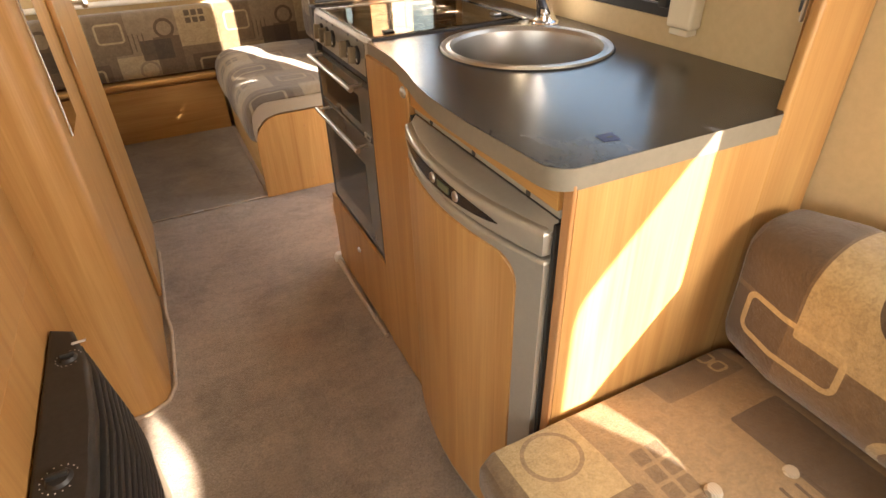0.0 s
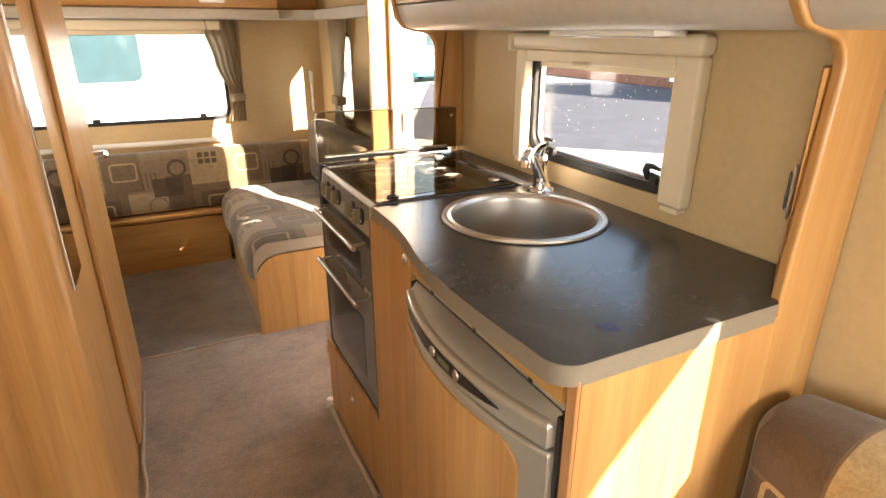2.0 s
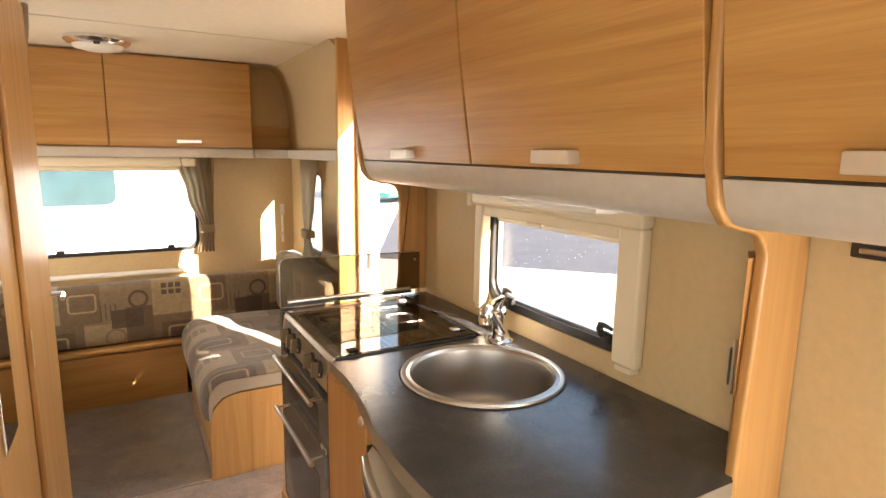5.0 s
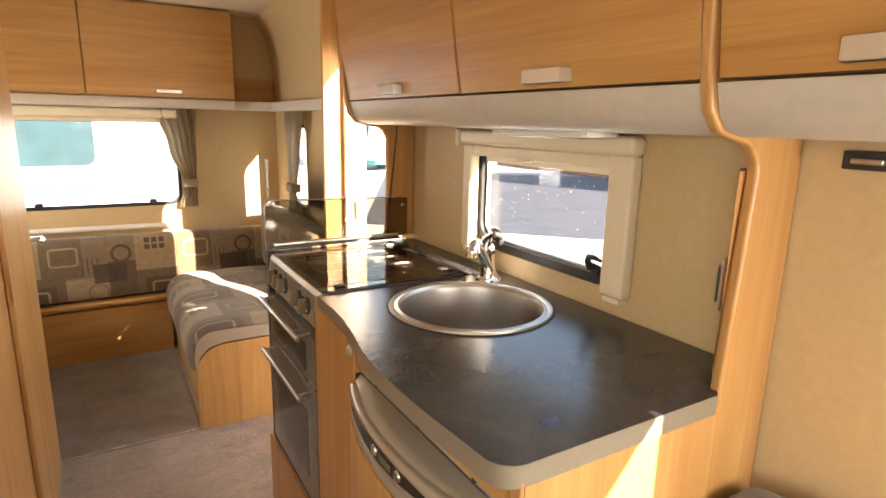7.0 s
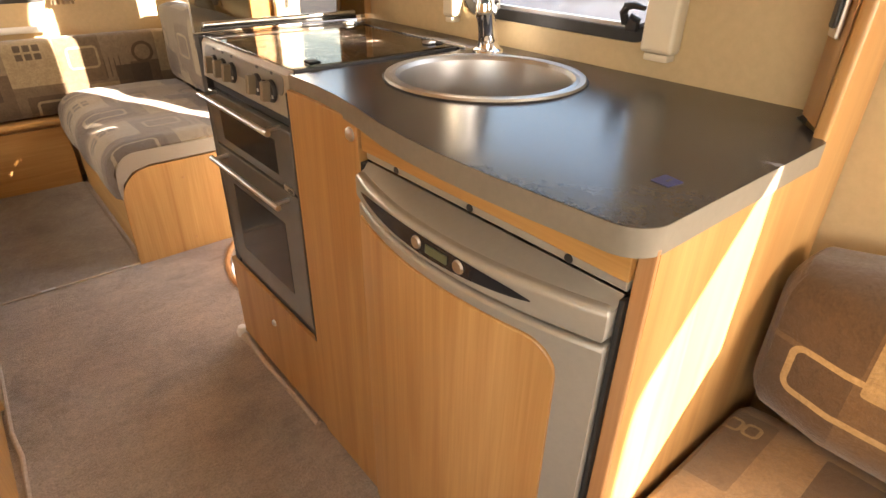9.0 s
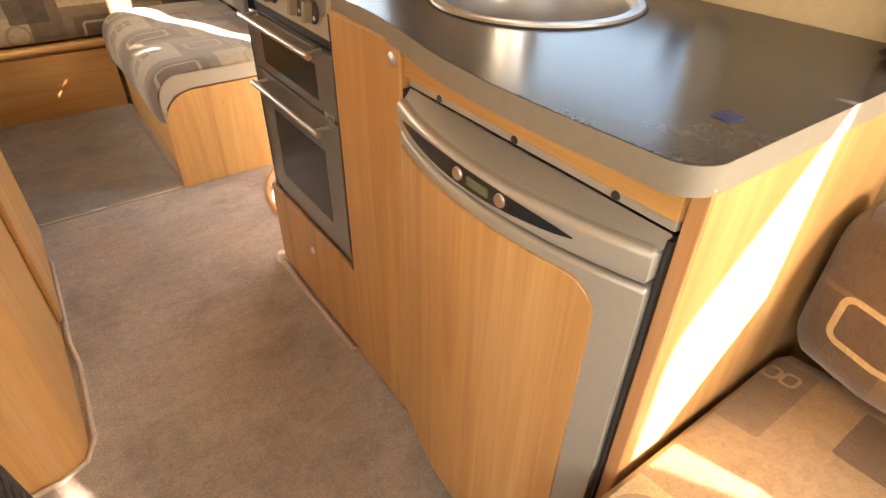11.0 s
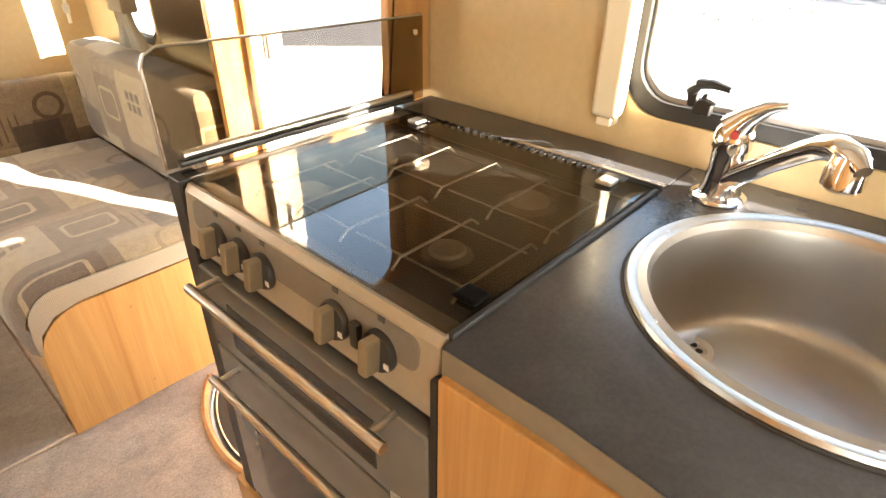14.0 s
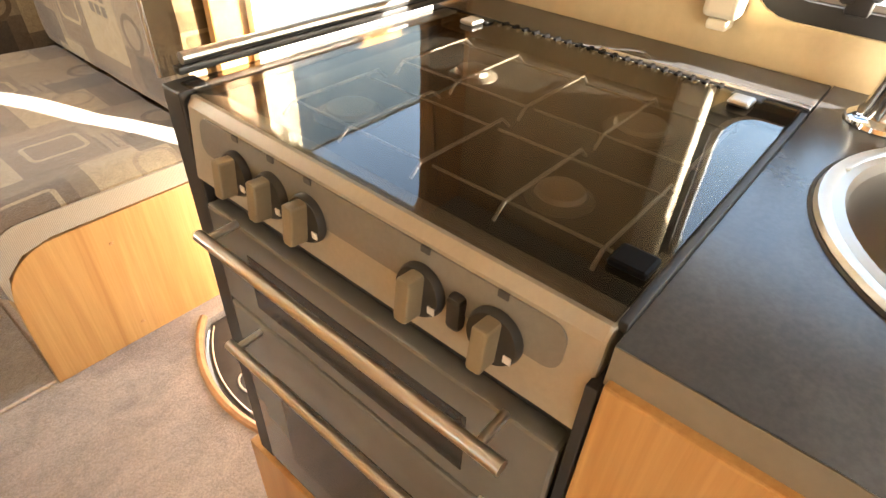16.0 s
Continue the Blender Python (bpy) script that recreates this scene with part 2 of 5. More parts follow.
def fabric(name, u, v, shift=(0.0, 0.0), layout=None):
    """Woven upholstery with printed blocks, rounded frames, rings and dashes; u, v: the axes of its print."""
    m, nt, b = material(name, 0.92)
    tc = nt.nodes.new("ShaderNodeTexCoord")
    sp = nt.nodes.new("ShaderNodeSeparateXYZ")
    nt.links.new(tc.outputs["Object"], sp.inputs[0])
    layout = layout or DINETTE_PRINT
    PU, PV = layout["period"]

    def wrap(sock, off, period):
        return math_node(nt, "WRAP", math_node(nt, "ADD", sock, off), period, 0.0)
    U, V = wrap(sp.outputs[u], shift[0], PU), wrap(sp.outputs[v], shift[1], PV)
    wob = noise_tex(nt, tc.outputs["Object"], 40, 2)

    def box_dist(cx, cy, hx, hy, r):
        dx = math_node(nt, "MAXIMUM", math_node(nt, "SUBTRACT", math_node(nt, "ABSOLUTE", math_node(nt, "SUBTRACT", U, cx)), hx - r), 0.0)
        dy = math_node(nt, "MAXIMUM", math_node(nt, "SUBTRACT", math_node(nt, "ABSOLUTE", math_node(nt, "SUBTRACT", V, cy)), hy - r), 0.0)
        d = math_node(nt, "SQRT", math_node(nt, "ADD", math_node(nt, "MULTIPLY", dx, dx), math_node(nt, "MULTIPLY", dy, dy)))
        return math_node(nt, "SUBTRACT", d, r)

    def solid(d):
        return math_node(nt, "LESS_THAN", d, 0.0)

    def ring(d, w):
        return math_node(nt, "LESS_THAN", math_node(nt, "ABSOLUTE", d), w)
    tones = layout.get("tones", TONES)
    ink = layout.get("ink", 0.85)
    col = tones[layout["ground"]]
    for cx, cy, hx, hy, c in layout["blocks"]:
        col = mix_colour(nt, math_node(nt, "MULTIPLY", solid(box_dist(cx, cy, hx, hy, 0.006)), ink), col, tones[c])
    for cx, cy, hx, hy, r, w, c in layout["outlines"]:
        col = mix_colour(nt, math_node(nt, "MULTIPLY", ring(box_dist(cx, cy, hx, hy, r), w), min(1.0, ink + 0.12)), col, tones[c])
    for cx, cy, hx, hy, c in layout["marks"]:
        col = mix_colour(nt, math_node(nt, "MULTIPLY", solid(box_dist(cx, cy, hx, hy, min(hx, hy, 0.003) * 0.9)), ink), col, tones[c])
    weave = nt.nodes.new("ShaderNodeTexWave")
    weave.inputs["Scale"].default_value, weave.inputs["Distortion"].default_value = 160, 2.0
    weave.bands_direction = "XYZ"[u]
    nt.links.new(tc.outputs["Object"], weave.inputs["Vector"])
    fine = noise_tex(nt, tc.outputs["Object"], 210, 4, 0.75)
    fleck = noise_tex(nt, coords(nt, (1.0, 1.0, 1.0)), 48, 5, 0.72, 0.6)
    col = mix_colour(nt, 0.6, col, ramp(nt, fine, ((0.32, (0.5, 0.48, 0.45)), (0.66, (1, 1, 1)))), "MULTIPLY")
    col = mix_colour(nt, 0.45, col, ramp(nt, fleck, ((0.36, (0.58, 0.55, 0.5)), (0.58, (1, 1, 1)))), "MULTIPLY")
    col = mix_colour(nt, 0.18, col, ramp(nt, weave.outputs["Fac"], ((0.2, (0.7, 0.7, 0.7)), (0.8, (1, 1, 1)))), "MULTIPLY")
    soil = noise_tex(nt, tc.outputs["Object"], 6, 4)
    col = mix_colour(nt, 0.5, col, ramp(nt, soil, ((0.3, (0.8, 0.77, 0.72)), (0.65, (1, 1, 1)))), "MULTIPLY")
    nt.links.new(col, b.inputs["Base Color"])
    b.inputs["Sheen Weight"].default_value = 0.3
    bump(nt, b, fine, 0.7, 0.003)
    return m


fabric_flat = fabric("upholstery_seat", 0, 1, (0.31, 0.13), dict(DINETTE_PRINT, ink=0.68))
fabric_seat_near = fabric("upholstery_lounge_seat", 1, 0, (0.3125, 0.615), LOUNGE_SEAT_PRINT)
fabric_lounge_back = fabric("upholstery_lounge_back", 1, 2, (0.3115, 0.0), LOUNGE_BACK_PRINT)
fabric_front = fabric("upholstery_front_back", 0, 2, (0.42, 0.06))
fabric_side = fabric("upholstery_side_back", 1, 2, (0.2, 0.10))


def ribbed():
    m, nt, b = material("upholstery_ribbed_border", 0.92)
    v = coords(nt)
    w = nt.nodes.new("ShaderNodeTexWave")
    w.inputs["Scale"].default_value, w.inputs["Distortion"].default_value = 95, 1.5
    w.bands_direction = "X"
    nt.links.new(v, w.inputs["Vector"])
    col = ramp(nt, w.outputs["Fac"], ((0.2, (0.30, 0.25, 0.185)), (0.8, (0.41, 0.35, 0.27))))
    nt.links.new(col, b.inputs["Base Color"])
    bump(nt, b, w.outputs["Fac"], 0.3, 0.002)
    return m


fabric_rib = ribbed()
curtain_cloth = plain("curtain_cloth", (0.50, 0.42, 0.31), 0.9, 0, 0.15, 120, 0.2)
curtain_nt = curtain_cloth.node_tree
glow_through = curtain_nt.nodes.new("ShaderNodeBsdfTranslucent")
glow_through.inputs["Color"].default_value = (0.55, 0.45, 0.32, 1)
cloth_mix = curtain_nt.nodes.new("ShaderNodeMixShader")
cloth_mix.inputs[0].default_value = 0.6
curtain_nt.links.new(curtain_nt.nodes["Principled BSDF"].outputs[0], cloth_mix.inputs[1])
curtain_nt.links.new(glow_through.outputs[0], cloth_mix.inputs[2])
curtain_nt.links.new(cloth_mix.outputs[0], curtain_nt.nodes["Material Output"].inputs["Surface"])
piping = plain("carpet_binding", (0.50, 0.40, 0.30), 0.8, 0, 0.15, 90)

# ---- building helpers ----
PLACE = {}
ROUND_PARTS = ("bowl", "rim", "body", "spout", "lever", "base", "outlet")


def thing(name, x, y, z, label, category, group="", kind=""):
    ob = new(name)
    ob.location = (x, y, z)
    PLACE[ob.name] = Vector((x, y, z))
    return tagged(ob, label, category, group, kind)


def part(name, bm, mat, parent=None, label="", smooth=True):
    """Link a bmesh, made at world places, as one mesh object under its parent."""
    origin = PLACE[parent.name] if parent else Vector()
    bmesh.ops.recalc_face_normals(bm, faces=bm.faces)
    bmesh.ops.translate(bm, verts=bm.verts, vec=-origin)
    me = bpy.data.meshes.new(name)
    bm.normal_update()
    bm.edges.index_update()
    flat_rims = []
    if smooth and name not in ROUND_PARTS:
        for e in bm.edges:
            if len(e.link_faces) == 2 and e.calc_face_angle(0.0) > 0.22:
                a, b = sorted(f.calc_area() for f in e.link_faces)
                if b > 6 * a:
                    flat_rims.append(e.index)
    bm.to_mesh(me)
    bm.free()
    me.materials.append(mat)
    if smooth:
        me.shade_smooth()
        me.set_sharp_from_angle(angle=radians(38))
        for k in flat_rims:
            me.edges[k].use_edge_sharp = True
    ob = new(name, me)
    if parent:
        ob.parent = parent
    PLACE[ob.name] = origin
    if label:
        tagged(ob, label)
    return ob


def solo(name, bm, mat, label, category, kind="", group=""):
    """A thing of one mesh; its origin goes to its base."""
    lo = Vector(min((v.co[i] for v in bm.verts)) for i in range(3))
    hi = Vector(max((v.co[i] for v in bm.verts)) for i in range(3))
    base = Vector(((lo.x + hi.x) / 2, (lo.y + hi.y) / 2, lo.z))
    bmesh.ops.translate(bm, verts=bm.verts, vec=-base)
    ob = part(name, bm, mat)
    ob.location = base
    PLACE[ob.name] = base
    return tagged(ob, label, category, group, kind)


def setting(name, bm, mat, label="", category=""):
    return tagged(part(name, bm, mat), label, category, "", "structure")


def box(x0, y0, z0, x1, y1, z1, bevel=0.0, seg=2, bm=None):
    own = bmesh.new()
    bmesh.ops.create_cube(own, size=1)
    for v in own.verts:
        v.co = Vector(((x0 + x1) / 2 + v.co.x * (x1 - x0), (y0 + y1) / 2 + v.co.y * (y1 - y0), (z0 + z1) / 2 + v.co.z * (z1 - z0)))
    if bevel:
        bmesh.ops.bevel(own, geom=own.edges[:], offset=bevel, segments=seg, profile=0.5, affect="EDGES")
    if bm is None:
        return own
    return join(bm, own)


def join(bm, *others):
    for o in others:
        me = bpy.data.meshes.new("tmp")
        o.to_mesh(me)
        o.free()
        bm.from_mesh(me)
        bpy.data.meshes.remove(me)
    return bm


def prism(points, axis, a, b, bevel=0.0, seg=2):
    """A closed outline of 2D points pushed along an axis from a to b. The points give the two other axes in order."""
    bm = bmesh.new()

    def place(p, d):
        c = list(p)
        c.insert(axis, d)
        return Vector(c)
    lo = [bm.verts.new(place(p, a)) for p in points]
    hi = [bm.verts.new(place(p, b)) for p in points]
    n = len(points)
    f0, f1 = bm.faces.new(lo), bm.faces.new(hi)
    for i in range(n):
        bm.faces.new((lo[i], lo[(i + 1) % n], hi[(i + 1) % n], hi[i]))
    bmesh.ops.recalc_face_normals(bm, faces=bm.faces)
    if bevel:
        rim = [e for e in bm.edges if e in set(f0.edges) | set(f1.edges)]
        bmesh.ops.bevel(bm, geom=rim, offset=bevel, segments=seg, profile=0.5, affect="EDGES")
    return bm


def strip(points, axis, a, b, thick):
    """An open outline given thickness, pushed along an axis."""
    pts = [Vector(p) for p in points]
    off = []
    for i, p in enumerate(pts):
        d = (pts[min(i + 1, len(pts) - 1)] - pts[max(i - 1, 0)]).normalized()
        off.append(p + Vector((-d.y, d.x)) * thick)
    return prism([tuple(p) for p in pts] + [tuple(p) for p in reversed(off)], axis, a, b)


def rounded(x0, y0, x1, y1, r, n=6):
    """A rectangle's outline with rounded corners."""
    out = []
    for cx, cy, a in ((x1 - r, y1 - r, 0), (x0 + r, y1 - r, 90), (x0 + r, y0 + r, 180), (x1 - r, y0 + r, 270)):
        for k in range(n + 1):
            t = radians(a + 90 * k / n)
            out.append((cx + r * math.cos(t), cy + r * math.sin(t)))
    return out


def ring_prism(outer, inner, axis, a, b):
    """A frame: the outline outer with the hole inner (same count of points), from a to b along an axis."""
    bm = bmesh.new()

    def place(p, d):
        c = list(p)
        c.insert(axis, d)
        return bm.verts.new(c)
    oa, ob_, ia, ib = ([place(p, d) for p in s] for s, d in ((outer, a), (outer, b), (inner, a), (inner, b)))
    n = len(outer)
    for i in range(n):
        j = (i + 1) % n
        for p, q in ((oa, ob_), (ob_, ib), (ib, ia), (ia, oa)):
            bm.faces.new((p[i], p[j], q[j], q[i]))
    return bm


def tube(points, r, n=10, closed=False, caps=True):
    pts = [Vector(p) for p in points]
    bm = bmesh.new()
    rings = []
    m = len(pts)
    for i, p in enumerate(pts):
        if closed:
            d = pts[(i + 1) % m] - pts[i - 1]
        else:
            d = pts[min(i + 1, m - 1)] - pts[max(i - 1, 0)]
        q = d.to_track_quat("Z", "Y")
        rr = r[i] if isinstance(r, (list, tuple)) else r
        rings.append([bm.verts.new(p + q @ Vector((rr * math.cos(2 * math.pi * k / n), rr * math.sin(2 * math.pi * k / n), 0))) for k in range(n)])
    for i in range(m if closed else m - 1):
        a, b = rings[i], rings[(i + 1) % m]
        for k in range(n):
            bm.faces.new((a[k], a[(k + 1) % n], b[(k + 1) % n], b[k]))
    if not closed and caps:
        bm.faces.new(rings[0]), bm.faces.new(rings[-1])
    return bm


def lathe(profile, centre, way=(0, 0, 1), n=32, sx=1.0, caps=True):
    """A profile of (radius, height) turned round an axis."""
    bm = bmesh.new()
    q = Vector(way).to_track_quat("Z", "Y")
    rings = []
    for r, h in profile:
        rings.append([bm.verts.new(Vector(centre) + q @ Vector((r * sx * math.cos(2 * math.pi * k / n), r * math.sin(2 * math.pi * k / n), h))) for k in range(n)])
    for a, b in zip(rings, rings[1:]):
        for k in range(n):
            bm.faces.new((a[k], a[(k + 1) % n], b[(k + 1) % n], b[k]))
    for end, (r, h) in ((rings[0], profile[0]), (rings[-1], profile[-1])):
        if caps and r > 1e-6:
            bm.faces.new(end)
    bmesh.ops.remove_doubles(bm, verts=bm.verts, dist=1e-6)
    return bm


def arc(cx, cy, r, a0, a1, n=8):
    return [(cx + r * math.cos(radians(a0 + (a1 - a0) * k / n)), cy + r * math.sin(radians(a0 + (a1 - a0) * k / n))) for k in range(n + 1)]


def wall_panel(axis, d0, d1, u0, u1, z0, z1, openings):
    """A wall across an axis with rectangular openings (u0, z0, u1, z1) right through it."""
    us = sorted({u0, u1, *[o[0] for o in openings], *[o[2] for o in openings]})
    zs = sorted({z0, z1, *[o[1] for o in openings], *[o[3] for o in openings]})
    bm = bmesh.new()
    for ua, ub in zip(us, us[1:]):
        for za, zb in zip(zs, zs[1:]):
            um, zm = (ua + ub) / 2, (za + zb) / 2
            if any(o[0] < um < o[2] and o[1] < zm < o[3] for o in openings):
                continue
            if axis == 0:
                box(d0, ua, za, d1, ub, zb, bm=bm)
            else:
                box(ua, d0, za, ub, d1, zb, bm=bm)
    bmesh.ops.remove_doubles(bm, verts=bm.verts, dist=1e-5)
    seen = {}
    for f in bm.faces:
        seen.setdefault(tuple(round(c, 4) for c in f.calc_center_median()), []).append(f)
    bmesh.ops.delete(bm, geom=[f for fs in seen.values() if len(fs) > 1 for f in fs], context="FACES")
    return bm


def cushion(x0, y0, z0, x1, y1, z1, r=0.04, puff=0.012, cuts=10, face=2, tufts=()):
    """A padded block: rounded edges, a crowned face and dimples where buttons pull it in."""
    bm = box(x0, y0, z0, x1, y1, z1)
    bmesh.ops.subdivide_edges(bm, edges=bm.edges[:], cuts=cuts, use_grid_fill=True)
    c = Vector(((x0 + x1) / 2, (y0 + y1) / 2, (z0 + z1) / 2))
    h = Vector(((x1 - x0) / 2, (y1 - y0) / 2, (z1 - z0) / 2))
    for v in bm.verts:
        p = v.co - c
        core = Vector(max(-h[i] + r, min(h[i] - r, p[i])) for i in range(3))
        d = p - core
        if d.length > 1e-6:
            p = core + d.normalized() * r
        u = [p[i] / h[i] for i in range(3)]
        crown = 1.0
        for i in range(3):
            if i != face:
                crown *= 1 - min(1, abs(u[i])) ** 4
        p[face] += puff * crown * (1 if u[face] > 0 else -1) * abs(u[face])
        n = noise.noise(p * 9.0 + c) * 0.004
        p[face] += n
        for t in tufts:
            q = Vector(t) - c
            dd = (Vector(a for i, a in enumerate(p) if i != face) - Vector(a for i, a in enumerate(q) if i != face)).length
            if (p[face] - q[face]) * 1 < 1 and abs(p[face] - q[face]) < 0.06:
                p[face] -= 0.016 * math.exp(-(dd / 0.035) ** 2) * (1 if q[face] > 0 else -1)
        v.co = c + p
    return bm


# ---- shell ----
XR, XL, YF, YB, ZC = 1.0, -1.0, 3.53, -2.5, 1.83
WELL = (1.004, 2.08, 0.426)
setting("floor", box(XL - 0.05, YB - 0.05, -0.04, 0.45, YF + 0.05, 0.0), carpet, "taupe cut-pile carpet, worn and marked", "floor")
bm = box(0.45, YB - 0.05, -0.04, XR + 0.05, 1.797, 0.0)
box(0.45, 2.363, -0.04, XR + 0.05, YF + 0.05, 0.0, bm=bm)
well_arc = arc(WELL[0], WELL[1], WELL[2], 138.35, 221.65, 16)
join(bm, prism([(0.45, 1.797), (0.45, 2.363)] + well_arc, 2, -0.04, 0.0))
setting("floor_edge", bm, carpet, "taupe carpet cut round the entrance step", "floor")

KW = (0.86, 0.94, 1.405, 1.25)
DOOR = (1.82, -0.32, 2.40, 1.60)
LOUNGE = (-0.75, 0.875, -0.105, 1.275)
# Assumed rear opening, unseen, sized to throw the sun patch on the floor.
REAR = (-2.0, 1.27, -1.6, 1.45)
DIN = (2.95, 0.80, 3.27, 1.27)
setting("wall_right", wall_panel(0, XR, XR + 0.035, YB, YF, -0.4, ZC + 0.05, [KW, DOOR, LOUNGE, REAR, DIN]), wall_paper, "cream textured wallboard", "wall")
FW = (-0.47, 0.80, 0.47, 1.27)
setting("wall_front", wall_panel(1, YF, YF + 0.035, XL, XR, 0, ZC + 0.05, [FW]), wall_paper, "cream wallboard round the front window", "wall")
setting("wall_left", wall_panel(0, XL - 0.035, XL, YB, YF, 0, ZC + 0.05, [(2.6, 0.80, 3.40, 1.27), (-1.2, 0.80, 0.38, 1.50)]), wall_paper, "cream textured wallboard", "wall")
setting("wall_back", wall_panel(1, YB - 0.035, YB, XL, XR, 0, ZC + 0.05, []), wall_paper, "cream wallboard", "wall")
setting("ceiling", box(XL - 0.04, YB - 0.04, ZC, XR + 0.04, YF + 0.04, ZC + 0.04), ceiling_board, "pale cream ceiling board", "ceiling")


# ---- kitchen run ----
LEVEL = 0.008  # the worktop lies this much under 0.90 m


def outline_worktop():
    front = [(0.486, 1.274), (0.486, 1.165), (0.481, 1.10), (0.470, 1.022), (0.454, 0.942), (0.446, 0.872), (0.443, 0.80), (0.444, 0.73), (0.447, 0.67), (0.452, 0.606)]
    corner = arc(0.494, 0.571, 0.040, 188, 266, 8)
    return front + corner + [(0.858, 0.530), (0.946, 0.602), (0.997, 0.602), (0.997, 1.274)]


worktop = thing("worktop", 0.7, 0.9, 0.86, "dark slate-grey laminate worktop with curved front edge", "worktop")
SINK = (0.759, 1.056, 0.1775)
bm = bmesh.new()
pts = outline_worktop()
hole = [(SINK[0] + (SINK[2] - 0.02) * math.cos(2 * math.pi * k / 48), SINK[1] + (SINK[2] - 0.02) * math.sin(2 * math.pi * k / 48)) for k in range(48)]
outer_v = [bm.verts.new((x, y, 0.90)) for x, y in pts]
inner_v = [bm.verts.new((x, y, 0.90)) for x, y in hole]
edges = [bm.edges.new((l[i], l[(i + 1) % len(l)])) for l in (outer_v, inner_v) for i in range(len(l))]
bmesh.ops.triangle_fill(bm, use_beauty=True, edges=edges)
bmesh.ops.delete(bm, geom=[f for f in bm.faces if (f.calc_center_median() - Vector((SINK[0], SINK[1], 0.90))).length < SINK[2] - 0.024], context="FACES")
part("surface", bm, worktop_mat, worktop)
part("edge_band", ring_prism(pts, [(x + (0.752 - x) * 0.01, y + (0.9 - y) * 0.01) for x, y in pts], 2, 0.868, 0.899), worktop_edge, worktop, "grey edge band")

sink = thing("sink", SINK[0], SINK[1], 0.76, "round brushed stainless steel sink bowl set in the worktop", "sink")
R = SINK[2]
part("rim", lathe([(R - 0.022, 0.897), (R - 0.018, 0.905), (R - 0.010, 0.9035), (R - 0.006, 0.906), (R, 0.9055), (R + 0.002, 0.9015)], (SINK[0], SINK[1], 0), n=64, caps=False), sink_steel, sink)
part("seal_line", lathe([(R + 0.001, 0.9004), (R + 0.004, 0.9022), (R + 0.0055, 0.9004)], (SINK[0], SINK[1], 0), n=64, caps=False), black_rubber, sink, "thin black sealing line")
part("bowl", lathe([(R - 0.022, 0.897), (R - 0.0245, 0.885), (R - 0.027, 0.800), (R - 0.0285, 0.786), (R - 0.033, 0.776), (R - 0.041, 0.7695), (R - 0.055, 0.7665), (0.06, 0.7645), (0.0, 0.764)], (SINK[0], SINK[1], 0), n=64, caps=False), sink_steel, sink)

end_panel = thing("kitchen_end_panel", 0.68, 0.54, 0.0, "light beech end panel of the kitchen unit", "panel")
part("board", prism([(0.492, 0.0), (0.867, 0.0), (0.867, 0.868), (0.492, 0.868)], 1, 0.532, 0.550), wood_v, end_panel)
part("edge_strip", box(0.484, 0.531, 0.0, 0.4915, 0.551, 0.868, 0.003), wood_edge, end_panel, "slim rounded edge strip")

cupboard = thing("kitchen_cupboard", 0.7, 1.15, 0, "narrow beech kitchen cupboard between cooker and fridge", "cupboard")
part("body", box(0.497, 1.035, 0.0, 0.98, 1.266, 0.74), wood_v, cupboard)
cdoor = part("door", box(0.478, 1.040, 0.015, 0.496, 1.2715, 0.866, 0.002), wood_v, cupboard)
part("knob", lathe([(0.0, 0.006), (0.006, 0.006), (0.011, 0.003), (0.012, 0.0)], (0.478, 1.060, 0.840), (-1, 0, 0), 20), satin_metal, cdoor, "brushed metal push knob")

rail = solo("fridge_surround", box(0.478, 0.552, 0.822, 0.492, 1.030, 0.866, 0.002), wood_y, "beech rail above the fridge", "rail")


def bulge(y):
    """How far the fridge front stands out along its width."""
    t = (y - 0.795) / 0.24
    return 0.470 - 0.041 * (1 - t * t)


